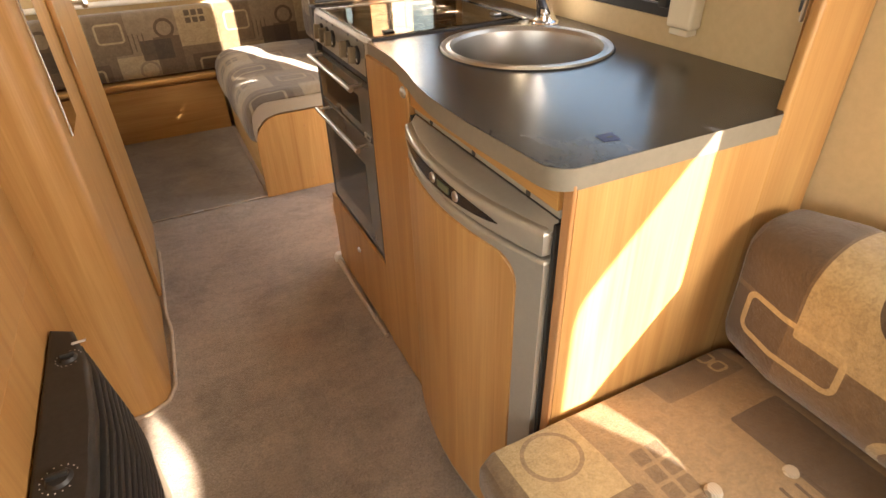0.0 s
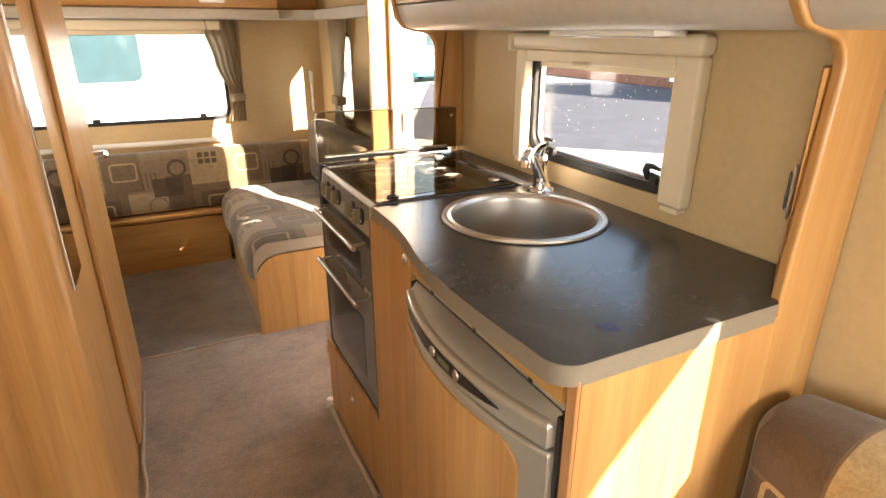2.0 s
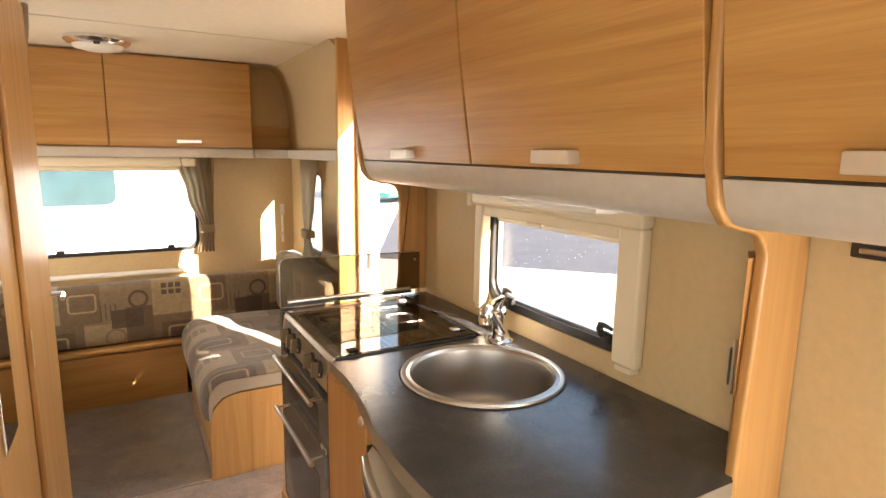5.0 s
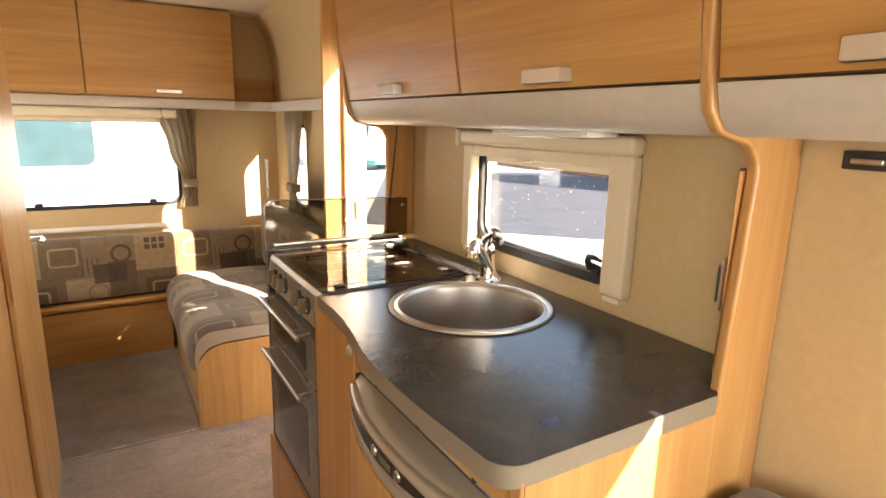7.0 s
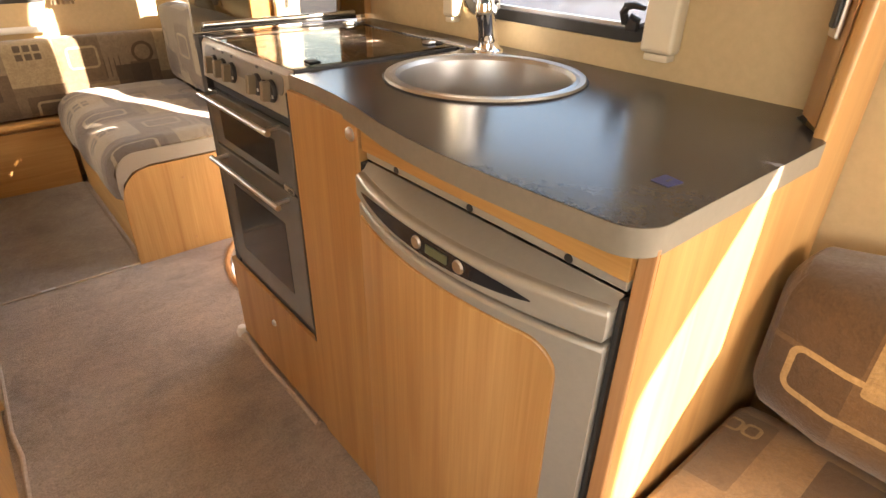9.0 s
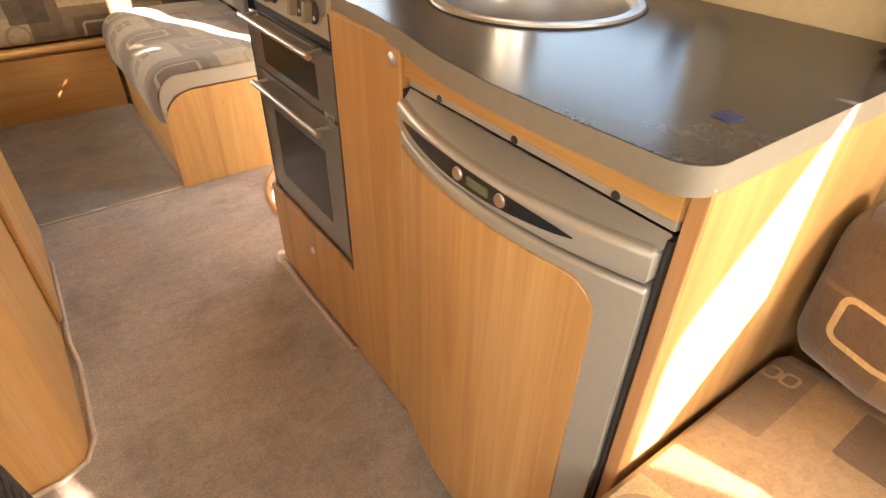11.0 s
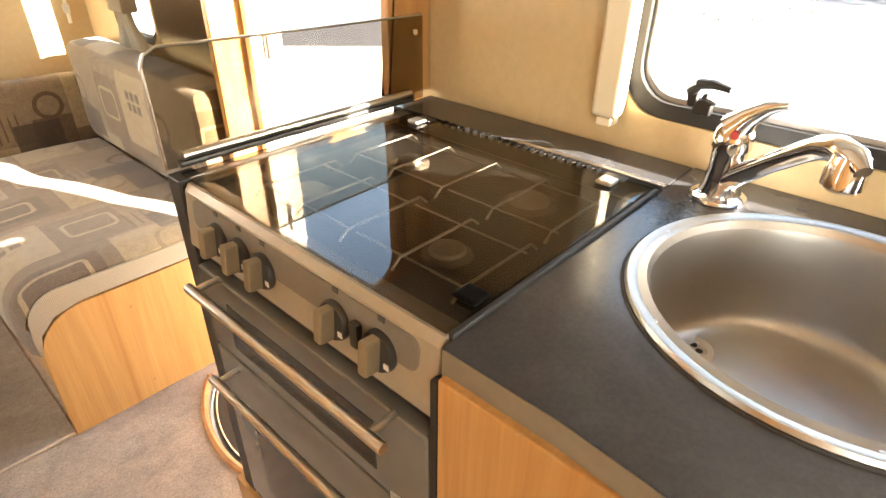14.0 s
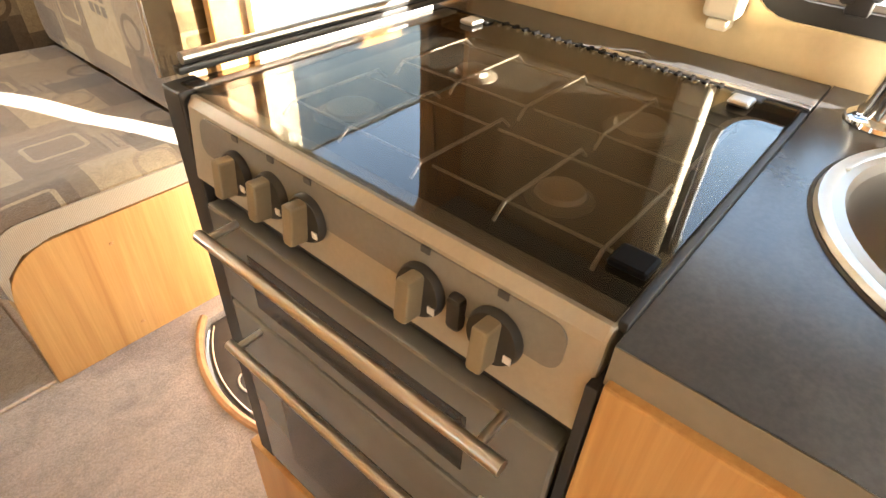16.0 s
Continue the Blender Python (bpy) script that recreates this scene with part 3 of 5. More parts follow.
def fridge():
    f = thing("fridge", 0.7, 0.79, 0.0, "silver-grey caravan fridge with bowed beech door panel", "fridge")
    ys = [0.5585 + (1.030 - 0.5585) * k / 20 for k in range(21)]
    # Black strips stand in for the shade in the gaps beside the door.
    part("gap_strip", box(0.479, 0.5515, 0.02, 0.50, 0.5578, 0.80, 0.001), black_rubber, f, "black strip put in for the dark gap beside the door")
    part("gap_strip", box(0.4805, 1.0308, 0.02, 0.4965, 1.0392, 0.80, 0.001), black_rubber, f, "black strip put in for the dark gap beside the door")
    part("cabinet", box(0.50, 0.556, 0.0, 0.98, 1.030, 0.745), fridge_silver, f)
    ppts = [(bulge(y), y) for y in ys]
    part("door", prism(ppts + [(0.50, 1.030), (0.50, 0.5585)], 2, 0.03, 0.740, 0.006, 3), fridge_silver, f, "silver door frame")
    bm = bmesh.new()
    cols = []
    for k in range(25):
        y = 0.603 + 0.412 * (k / 24) ** 1.6
        s = max(0.0, (0.648 - y) / 0.045)
        top = 0.722 - 0.045 * (1 - math.sqrt(max(0.0, 1 - s * s)))
        cols.append([bm.verts.new((bulge(y) + dx, y, z)) for dx, z in ((0.010, 0.05), (-0.003, 0.05), (-0.004, 0.052), (-0.004, top - 0.002), (-0.003, top), (0.010, top))])
    for r0, r1 in zip(cols, cols[1:]):
        for k in range(6):
            bm.faces.new((r0[k], r0[(k + 1) % 6], r1[(k + 1) % 6], r1[k]))
    bm.faces.new(cols[0]), bm.faces.new(cols[-1])
    part("door_panel", bm, wood_v, f, "light beech door panel")
    part("top_fascia", prism([(bulge(y) - 0.004, y) for y in ys] + [(0.50, 1.030), (0.50, 0.5585)], 2, 0.746, 0.790, 0.009, 4), fridge_silver, f, "silver control fascia")
    bm = bmesh.new()
    rows = [[bm.verts.new(p) for p in ((bulge(y) + 0.004, y, 0.786), (bulge(y) + 0.012, y, 0.7905), (0.489, y, 0.802), (0.489, y, 0.780))] for y in ys]
    for r0, r1 in zip(rows, rows[1:]):
        for k in range(3):
            bm.faces.new((r0[k], r0[k + 1], r1[k + 1], r1[k]))
    bm.faces.new(rows[0]), bm.faces.new(rows[-1])
    part("fascia_top", bm, fridge_silver, f)
    back = part("back_rail", box(0.487, 0.556, 0.806, 0.50, 1.030, 0.822, 0.002), fridge_silver, f)
    for y in (0.63, 0.79, 0.95):
        part("screw_hole", lathe([(0, 0.0005), (0.006, 0.0005), (0.006, 0)], (0.486, y, 0.812), (-1, 0, 0), 10), black_plastic, f)
    disp = []
    for k in range(17):
        y = 0.64 + 0.36 * k / 16
        disp.append((y, 0.770 + 0.014 * math.sin(math.pi * k / 16) ** 0.7))
    for k in range(16, -1, -1):
        y = 0.64 + 0.36 * k / 16
        disp.append((y, 0.768 - 0.012 * math.sin(math.pi * k / 16) ** 0.7))
    bm = bmesh.new()
    vs = [bm.verts.new((bulge(y) - 0.0048, y, z)) for y, z in disp]
    n = len(vs)
    for k in range(n // 2 - 1):
        bm.faces.new((vs[k], vs[k + 1], vs[n - 2 - k], vs[n - 1 - k]))
    d = part("display_panel", bm, fridge_dark, f, "glossy black display panel")
    for y in (0.742, 0.822):
        part("button", lathe([(0.0, 0.003), (0.008, 0.003), (0.0095, 0.0)], (bulge(y) - 0.005, y, 0.770), (-1, 0, 0), 16), satin_metal, d, "round silver button")
    part("lcd", box(bulge(0.782) - 0.0065, 0.762, 0.764, bulge(0.782) - 0.003, 0.802, 0.776), plain("lcd_green", (0.12, 0.13, 0.07), 0.3), d)
    return f


fridge()


# ---- cooker ----
def cooker():
    c = thing("cooker", 0.72, 1.52, 0.30, "silver-grey gas cooker with grill, oven and glass-lidded hob", "cooker")
    y0, y1 = 1.279, 1.718
    part("body", box(0.505, y0 + 0.004, 0.292, 0.865, y1 - 0.004, 0.875), black_plastic, c)
    prof = [(0.490, 0.804), (0.482, 0.811), (0.490, 0.885), (0.496, 0.8935), (0.502, 0.8935), (0.53, 0.882), (0.53, 0.804)]
    panel = part("control_panel", prism(prof, 1, y0, y1, 0.003), cooker_silver, c, "silver control panel")
    band = prism([(y, z) for y, z in rounded(y0 + 0.022, 0.846, y1 - 0.022, 0.882, 0.012, 5)], 0, 0.0, 0.006)
    for v in band.verts:
        v.co.x = 0.4834 + (v.co.z - 0.811) * 0.0976 + v.co.x - 0.0022
    part("grey_band", band, cooker_grey, panel)
    for y in (1.637, 1.586, 1.538, 1.413, 1.348):
        knob(panel, y)
    part("igniter", box(0.478, 1.374, 0.832, 0.495, 1.387, 0.862, 0.004), black_plastic, panel, "black ignition button")
    gd = part("grill_door", box(0.481, y0 + 0.006, 0.650, 0.503, y1 - 0.006, 0.782, 0.004), oven_glass, c, "grey glass grill door")
    part("grill_window", box(0.4800, y0 + 0.082, 0.674, 0.482, y1 - 0.070, 0.748, 0.0008), oven_window, gd)
    # Black strip imitates the shade in the recess under the control panel.
    part("slot", box(0.499, y0 + 0.004, 0.7825, 0.504, y1 - 0.004, 0.806), black_rubber, c)
    handle(gd, 0.781, y0, y1)
    od = part("oven_door", box(0.481, y0 + 0.006, 0.315, 0.503, y1 - 0.006, 0.6455, 0.004), oven_glass, c, "grey glass oven door")
    part("oven_window", box(0.4800, y0 + 0.085, 0.375, 0.482, y1 - 0.075, 0.560, 0.0008), oven_window, od)
    handle(od, 0.627, y0, y1)
    bd = part("badge", box(0.4785, y0 + 0.018, 0.649, 0.4815, y0 + 0.060, 0.661, 0.001), satin_metal, gd, "pale maker's plate")
    part("badge_print", box(0.4775, y0 + 0.021, 0.652, 0.4786, y0 + 0.040, 0.658), print_dark, bd)
    part("kick_strip", box(0.488, y0 + 0.002, 0.290, 0.505, y1 - 0.002, 0.313), black_plastic, c)
    part("side_trim", box(0.486, y1 + 0.001, 0.292, 0.52, y1 + 0.034, 0.897, 0.002), black_plastic, c)
    part("side_trim", box(0.4795, y0 - 0.0055, 0.292, 0.52, y0 + 0.0025, 0.858, 0.001), black_rubber, c)
    hob = part("hob", box(0.505, y0 + 0.002, 0.876, 0.879, y1 + 0.030, 0.880), hob_black, c, "dark brown enamel hob")
    for x, y, r in ((0.615, 1.385, 0.028), (0.60, 1.612, 0.036), (0.775, 1.392, 0.036), (0.765, 1.592, 0.028)):
        bu = part("burner", lathe([(r * 0.72, 0.888), (r * 0.8, 0.887), (r, 0.884), (r * 1.05, 0.880)], (x, y, 0), n=24, caps=False), cooker_grey, hob)
        part("burner_cap", lathe([(0, 0.8925), (r * 0.66, 0.892), (r * 0.74, 0.888)], (x, y, 0), n=24), satin_metal, bu, "pale metal burner cap")
    for y in (1.322, 1.404, 1.488, 1.576, 1.655):
        for a, c2 in ((0.552, 0.690), (0.705, 0.842)):
            part("pan_support", tube([(a, y, 0.884), (a + 0.012, y, 0.8945), (c2 - 0.012, y, 0.8945), (c2, y, 0.884)], 0.0018, 8), satin_metal, hob)
    for x in (0.572, 0.665, 0.725, 0.822):
        for a, c2 in ((1.318, 1.482), (1.494, 1.660)):
            part("pan_support", tube([(x, a, 0.8905), (x, c2, 0.8905)], 0.0014, 8), satin_metal, hob)
    lid = part("glass_lid", box(0.4985, y0 + 0.002, 0.9022, 0.880, y1 + 0.020, 0.907, 0.0012), lid_glass, c, "smoked glass hob lid")
    lid.visible_shadow = False
    for y in (1.318, 1.652):
        hi_ = part("lid_hinge", box(0.838, y, 0.9072, 0.862, y + 0.022, 0.9135, 0.003), satin_metal, c)
        part("hinge_plate", box(0.8615, y - 0.004, 0.9072, 0.879, y + 0.026, 0.9105, 0.002), black_plastic, hi_)
    part("lid_clip", box(0.535, y0 + 0.003, 0.9072, 0.560, y0 + 0.030, 0.9125, 0.003), hob_black, c, "black lid clip")
    # Black strip filling the gap between lid and worktop.
    part("lid_gap_strip", box(0.500, y0 - 0.0045, 0.896, 0.884, y0 + 0.0015, 0.9045, 0.001), black_rubber, c, "black strip in the gap along the worktop")
    vent = part("vent_strip", box(0.881, y0 + 0.002, 0.880, 0.899, y1 + 0.020, 0.903, 0.002), hob_black, c, "black vented rear strip")
    for k in range(19):
        y = y0 + 0.078 + 0.0152 * k
        part("vent_tooth", prism([(y, 0.902), (y + 0.009, 0.902), (y + 0.005, 0.9085), (y + 0.001, 0.9085)], 0, 0.877, 0.889, 0.001), hob_black, vent)
        part("vent_slot", box(0.8775, y + 0.0105, 0.9025, 0.8885, y + 0.0130, 0.9045, 0.0008), cooker_grey, vent)
    for p in c.children:
        if p.name.split(".")[0] in ("hob", "glass_lid", "lid_hinge", "lid_clip", "lid_gap_strip", "vent_strip"):
            p.location.z -= LEVEL
    return c


def knob(panel, y):
    x, z = 0.4852, 0.847
    k = part("knob", lathe([(0.0, 0.007), (0.0195, 0.007), (0.0215, 0.003), (0.0215, 0.0)], (x, y, z), (-1, 0, 0.10), 28), black_plastic, panel, "black round knob skirt")
    g = prism(rounded(-0.0062, -0.0185, 0.0062, 0.0185, 0.003, 2), 2, 0.004, 0.023, 0.002)
    q = Vector((-1, 0, 0.10)).to_track_quat("Z", "Y").to_matrix()
    bmesh.ops.transform(g, matrix=Matrix.Translation((x, y, z)) @ q.to_4x4(), verts=g.verts)
    part("grip", g, knob_grip, k, "silver grip bar toned brown for the shade on it")
    part("mark", box(x - 0.0085, y - 0.018, z - 0.010, x - 0.0072, y - 0.012, z - 0.004), lead_white, k)
    part("symbol", box(x + 0.0015, y - 0.004, z + 0.031, x + 0.0035, y + 0.004, z + 0.036), print_dark, panel)


def handle(door, z, y0, y1):
    h = part("handle", tube([(0.447, y0 + 0.028, z), (0.447, y1 - 0.050, z)], 0.0062, 14), steel_x, door, "brushed steel bar handle")
    for y in (y0 + 0.050, y1 - 0.062):
        part("handle_post", tube([(0.447, y, z), (0.482, y, z + 0.002)], 0.0042, 10), steel_x, h)


cooker()

ledge = thing("worktop_rear_ledge", 0.94, 1.52, 0.88, "dark slate-grey worktop strip behind the hob", "worktop")
part("surface", box(0.9005, 1.2755, 0.870, 0.997, 1.7735, 0.900, 0.002), worktop_mat, ledge)
part("trim_strip", box(0.9005, 1.2755, 0.9003, 0.9095, 1.51, 0.9035, 0.001), satin_metal, ledge, "bright aluminium trim strip")

guard = thing("splash_guard", 0.72, 1.76, 0.90, "clear glass splash guard standing at the side of the hob", "splash guard")
gp = part("glass", prism([(0.492, 0.905), (0.965, 0.905), (0.965, 1.045)] + arc(0.512, 1.035, 0.02, 90, 180, 5), 1, 1.762, 1.766), guard_glass, guard)
# Satin metal tube imitates the bright glow along the glass edge.
part("edge_glint", tube([(0.492, 1.764, 0.906), (0.492, 1.764, 1.034), (0.498, 1.764, 1.048), (0.513, 1.764, 1.055), (0.75, 1.764, 1.049), (0.964, 1.764, 1.0455)], 0.0022, 6), satin_metal, guard, "thin pale tube put in for the glint along the glass edge")
part("holder", tube([(0.512, 1.7535, 0.922), (0.925, 1.7535, 0.922)], 0.0062, 12), satin_metal, guard, "bright aluminium holding strip")
part("holder_base", box(0.505, 1.7485, 0.9075, 0.93, 1.7605, 0.9155, 0.002), black_plastic, guard, "black holding channel")
part("screw", lathe([(0, 0.004), (0.005, 0.003), (0.006, 0)], (0.945, 1.7615, 1.02), (0, -1, 0), 12), chrome, guard)

under = thing("cooker_base_cupboard", 0.7, 1.52, 0.0, "low beech cupboard under the cooker", "cupboard")
part("body", box(0.497, 1.268, 0.0, 0.98, 1.776, 0.288), wood_v, under)
udoor = part("door", box(0.480, 1.272, 0.02, 0.496, 1.776, 0.288, 0.002), wood_v, under)
part("knob", lathe([(0.0, 0.006), (0.006, 0.006), (0.009, 0.003), (0.010, 0.0)], (0.480, 1.52, 0.20), (-1, 0, 0), 16), satin_metal, udoor)
side = solo("cooker_side_panel", box(0.51, 1.757, 0.2885, 0.985, 1.774, 0.878, 0.001), wood_v, "beech side panel beside the cooker", "panel")

# tap
tap = thing("tap", 0.938, 1.215, 0.90, "chrome lever mixer tap on the worktop", "tap")
part("base", lathe([(0.033, 0.901), (0.032, 0.905), (0.026, 0.909), (0.0, 0.910)], (0.938, 1.215, 0), n=28), chrome, tap)
part("body", tube([(0.938, 1.215, 0.906), (0.936, 1.215, 0.920), (0.931, 1.214, 0.945), (0.926, 1.213, 0.968), (0.925, 1.213, 0.971), (0.924, 1.212, 0.988), (0.922, 1.211, 0.998), (0.921, 1.211, 1.002)], [0.026, 0.0205, 0.0185, 0.0195, 0.0220, 0.0215, 0.014, 0.004], 24), chrome, tap)
spout = part("spout", tube([(0.936, 1.213, 0.922), (0.915, 1.193, 0.944), (0.880, 1.160, 0.978), (0.846, 1.128, 1.009), (0.832, 1.115, 1.020), (0.815, 1.100, 1.027), (0.798, 1.085, 1.026), (0.788, 1.076, 1.020)], [0.0155, 0.0125, 0.0110, 0.0110, 0.0115, 0.0120, 0.0115, 0.0070], 16), chrome, tap)
part("outlet", lathe([(0.0, 0.998), (0.013, 0.998), (0.0165, 1.001), (0.0165, 1.015), (0.014, 1.028), (0.0, 1.030)], (0.801, 1.088, 0), n=20), chrome, spout, "chrome spray outlet")
lever_ = part("lever", tube([(0.922, 1.213, 0.992), (0.919, 1.200, 1.010), (0.915, 1.182, 1.024), (0.910, 1.164, 1.030)], [0.019, 0.0125, 0.008, 0.0035], 14), chrome, tap)
part("marker", lathe([(0, 0.0015), (0.004, 0.001), (0.0045, 0)], (0.9015, 1.206, 0.990), (-1, -0.4, 0.2), 12), plain("marker_red", (0.5, 0.03, 0.03), 0.4), lever_, "small red marker")
tap.location += Vector((-0.016, 0.002, 0.0))

for kit in (worktop, sink, tap, ledge, guard):
    kit.location.z -= LEVEL

# ---- partitions and lockers ----
def partition_outline(inner, foot):
    return [(0.735, ZC), (0.738, 1.62), (0.744, 1.46), (0.752, 1.36), (0.765, 1.305), (0.790, 1.278), (0.83, 1.268)] + [
        (x, z) for x, z in reversed(arc(inner - 0.045, 1.220, 0.045, 0, 80, 6))] + [(foot, 0.90)]


part_a = solo("partition_near", prism(partition_outline(0.886, 0.868) + [(0.868, 0.0), (XR - 0.002, 0.0), (XR - 0.002, ZC)], 1, 0.534, 0.552, 0.005, 3), wood_v, "beech partition with arched edge beside the worktop", "partition")
solo("partition_fillet", prism([(0.874, 0.553), (0.935, 0.592), (XR - 0.002, 0.592), (XR - 0.002, 0.553)], 2, 0.902, 1.225), wood_v, "angled beech filler behind the partition", "panel")
part_b = solo("partition_far", prism(partition_outline(0.897, 0.897) + [(0.897, 0.903), (XR - 0.002, 0.903), (XR - 0.002, ZC)], 1, 1.775, 1.793, 0.005, 3), wood_v, "beech partition between kitchen and entrance", "partition")
post = solo("entrance_post", box(0.905, 2.41, 0.0, XR - 0.002, 2.435, ZC, 0.003), wood_v, "beech panel post beside the entrance door", "post")


def locker_face(z):
    t = max(0.0, min(1.0, (z - 1.34) / (ZC - 1.34)))
    return 0.766 - 0.055 * math.sin(t * 1.5)


def locker(y0, y1, splits, label):
    u = thing("overhead_locker", 0.88, (y0 + y1) / 2, 1.262, label, "locker", "overhead lockers over the kitchen")
    zs = [1.345 + (ZC - 0.02 - 1.345) * k / 10 for k in range(11)]
    part("body", prism([(locker_face(z) + 0.021, z) for z in zs] + [(0.99, ZC - 0.01), (0.99, 1.345)], 1, y0, y1), wood_v, u)
    pel = [(0.768, 1.340), (0.772, 1.325), (0.782, 1.298), (0.800, 1.280), (0.830, 1.273), (0.99, 1.272), (0.99, 1.345), (0.80, 1.345)]
    part("pelmet", prism(pel, 1, y0, y1), grey_vinyl, u, "grey padded pelmet")
    ys = [y0, *splits, y1]
    for a, b in zip(ys, ys[1:]):
        face = [(locker_face(z), z) for z in zs] + [(locker_face(z) + 0.018, z) for z in reversed(zs)]
        d = part("door", prism(face, 1, a + 0.003, b - 0.003, 0.002), wood_y, u, "golden beech curved locker door")
        hy = 0.335 if a < 0 else (a + b) / 2
        bow = [(0.757, hy - 0.052), (0.738, hy - 0.048), (0.735, hy), (0.738, hy + 0.048), (0.757, hy + 0.052)]
        part("handle", prism(bow + [(x + 0.008, y) for x, y in reversed(bow)], 2, 1.352, 1.376, 0.002), handle_metal, d, "pale metal bow handle")
    return u


locker(0.553, 1.774, [1.132], "beech overhead locker with curved doors above the kitchen")
locker(-0.62, 0.533, [], "beech overhead locker above the lounge seat")

# ---- dinette at the front ----
bench = thing("bench_seat_base", 0.65, 2.9, 0.0, "light beech bench base with rounded end panel", "bench")
part("end_panel", prism([(0.345, 0.0), (0.345, 0.18)] + [(x, z) for x, z in reversed(arc(0.460, 0.255, 0.112, 90, 178, 10))] + [(0.985, 0.37), (0.985, 0.0)], 1, 2.425, 2.445, 0.002), wood_v, bench)
part("side_panel", box(0.366, 2.445, 0.0, 0.380, 3.40, 0.352), wood_y, bench)


def draped_cushion(y0, y1, n=26):
    """A thick seat pad whose aisle edge rolls down over the bench front, a little puffed between its seams."""
    outer = [(0.334, 0.262), (0.327, 0.30), (0.329, 0.345)] + [(x, z) for x, z in reversed(arc(0.425, 0.348, 0.096, 92, 170, 8))] + [(0.50, 0.448), (0.58, 0.450), (0.66, 0.449), (0.74, 0.447), (0.86, 0.442)]
    inner = [(0.86, 0.373), (0.46, 0.373), (0.40, 0.358), (0.362, 0.32), (0.350, 0.262)]
    bm = bmesh.new()
    loops = []
    for j in range(n + 1):
        y = y0 + (y1 - y0) * j / n
        roll = max(0.0, 1 - min(y - y0, y1 - y) / 0.04)
        puff = 0.009 * abs(math.sin(math.pi * (y - y0) / 0.325)) ** 0.6 - 0.003
        ring = []
        for i, (x, z) in enumerate(outer):
            nx, nz = (-1, 0.0) if i < 3 else ((-0.6, 0.7) if i < 9 else (0, 1))
            seam = -0.006 * math.exp(-((x - 0.60) / 0.02) ** 2)
            s = puff + seam - 0.012 * roll * roll
            ring.append(bm.verts.new((x + nx * s, y, z + nz * s)))
        ring += [bm.verts.new((x, y, z)) for x, z in inner]
        loops.append(ring)
    m = len(loops[0])
    for r0, r1 in zip(loops, loops[1:]):
        for k in range(m):
            bm.faces.new((r0[k], r0[(k + 1) % m], r1[(k + 1) % m], r1[k]))
    bm.faces.new(loops[0]), bm.faces.new(loops[-1])
    return bm


solo("bench_cushion", draped_cushion(2.427, 3.40), fabric_flat, "beige patterned bench seat cushion", "cushion")
solo("bench_back_cushion", cushion(0.84, 2.45, 0.45, 0.985, 3.40, 0.80, 0.05, 0.01, 10, 0), fabric_side, "beige patterned backrest cushion", "cushion")
chest = thing("front_chest", 0.0, 3.43, 0.0, "beech front panel of the chest under the window", "panel")
part("board", box(-0.36, 3.42, 0.0, 0.347, 3.44, 0.285), wood_x, chest)
part("shadow_rail", box(-0.36, 3.43, 0.2855, 0.347, 3.44, 0.3015), wood_edge, chest)
solo("front_ledge", box(-0.98, 3.40, 0.302, 0.98, 3.52, 0.325, 0.004), wood_x, "beech ledge below the front backrest", "ledge")
solo("front_back_cushion", cushion(-0.98, 3.43, 0.335, 0.975, 3.52, 0.665, 0.03, 0.008, 12, 1), fabric_front, "beige patterned front backrest cushion", "cushion")
solo("table_rail", tube([(-0.9, 3.49, 0.712), (0.40, 3.49, 0.700)], 0.014, 12), white_plastic, "white table support rail below the front window", "rail")

fl = thing("front_locker", 0.3, 3.43, 1.33, "beech front overhead locker", "locker")
part("body", box(-0.74, 3.35, 1.375, 0.735, 3.52, ZC - 0.005), wood_v, fl)
for a, b in ((-0.70, 0.055), (0.060, 0.735)):
    d = part("door", box(a, 3.33, 1.380, b, 3.349, ZC - 0.015, 0.002), wood_x, fl)
    hx = (a + b) / 2 + (0.02 if a > 0 else -0.2)
    part("handle", prism(rounded(hx - 0.06, 1.398, hx + 0.06, 1.416, 0.006, 3), 1, 3.312, 3.329, 0.002), satin_metal, d)
part("pelmet", box(-0.74, 3.325, 1.325, 0.74, 3.52, 1.373, 0.008), grey_vinyl, fl)
solo("corner_shelf", prism([(0.742, 3.40), (0.92, 3.30), (0.92, 2.437), (XR - 0.002, 2.437), (XR - 0.002, 3.525), (0.742, 3.525)], 2, 1.325, 1.373, 0.004), grey_vinyl, "grey corner shelf with rounded lip", "shelf")

cove = [(0.9985, 1.374), (0.992, 1.50), (0.980, 1.62), (0.958, 1.72), (0.925, 1.79), (0.885, ZC - 0.0005), (0.9985, ZC - 0.0005)]
setting("wall_cove", prism(cove, 1, 2.451, 3.524), wall_paper, "cream side wall curving into the ceiling", "wall")
solo("shelf_back_board", box(0.7365, 3.508, 1.3745, 0.988, 3.526, 1.50, 0.002), wood_x, "beech board at the back of the corner shelf", "panel")

# ---- left side ----
wr = thing("wardrobe", -0.5, 1.8, 0.0, "tall beech wardrobe with rounded corner", "wardrobe")
fr = [(-0.99, 1.33), (-0.28, 1.33)] + [(x, y) for x, y in arc(-0.215, 1.395, 0.065, 270, 360, 8)] + [(-0.15, 2.36), (-0.99, 2.36)]
part("body", prism(fr, 2, 0.0, ZC - 0.002), wood_v, wr)
part("mirror", box(-0.1485, 1.43, 0.745, -0.143, 1.58, 1.80, 0.001), mirror_mat, wr, "narrow mirror strip")
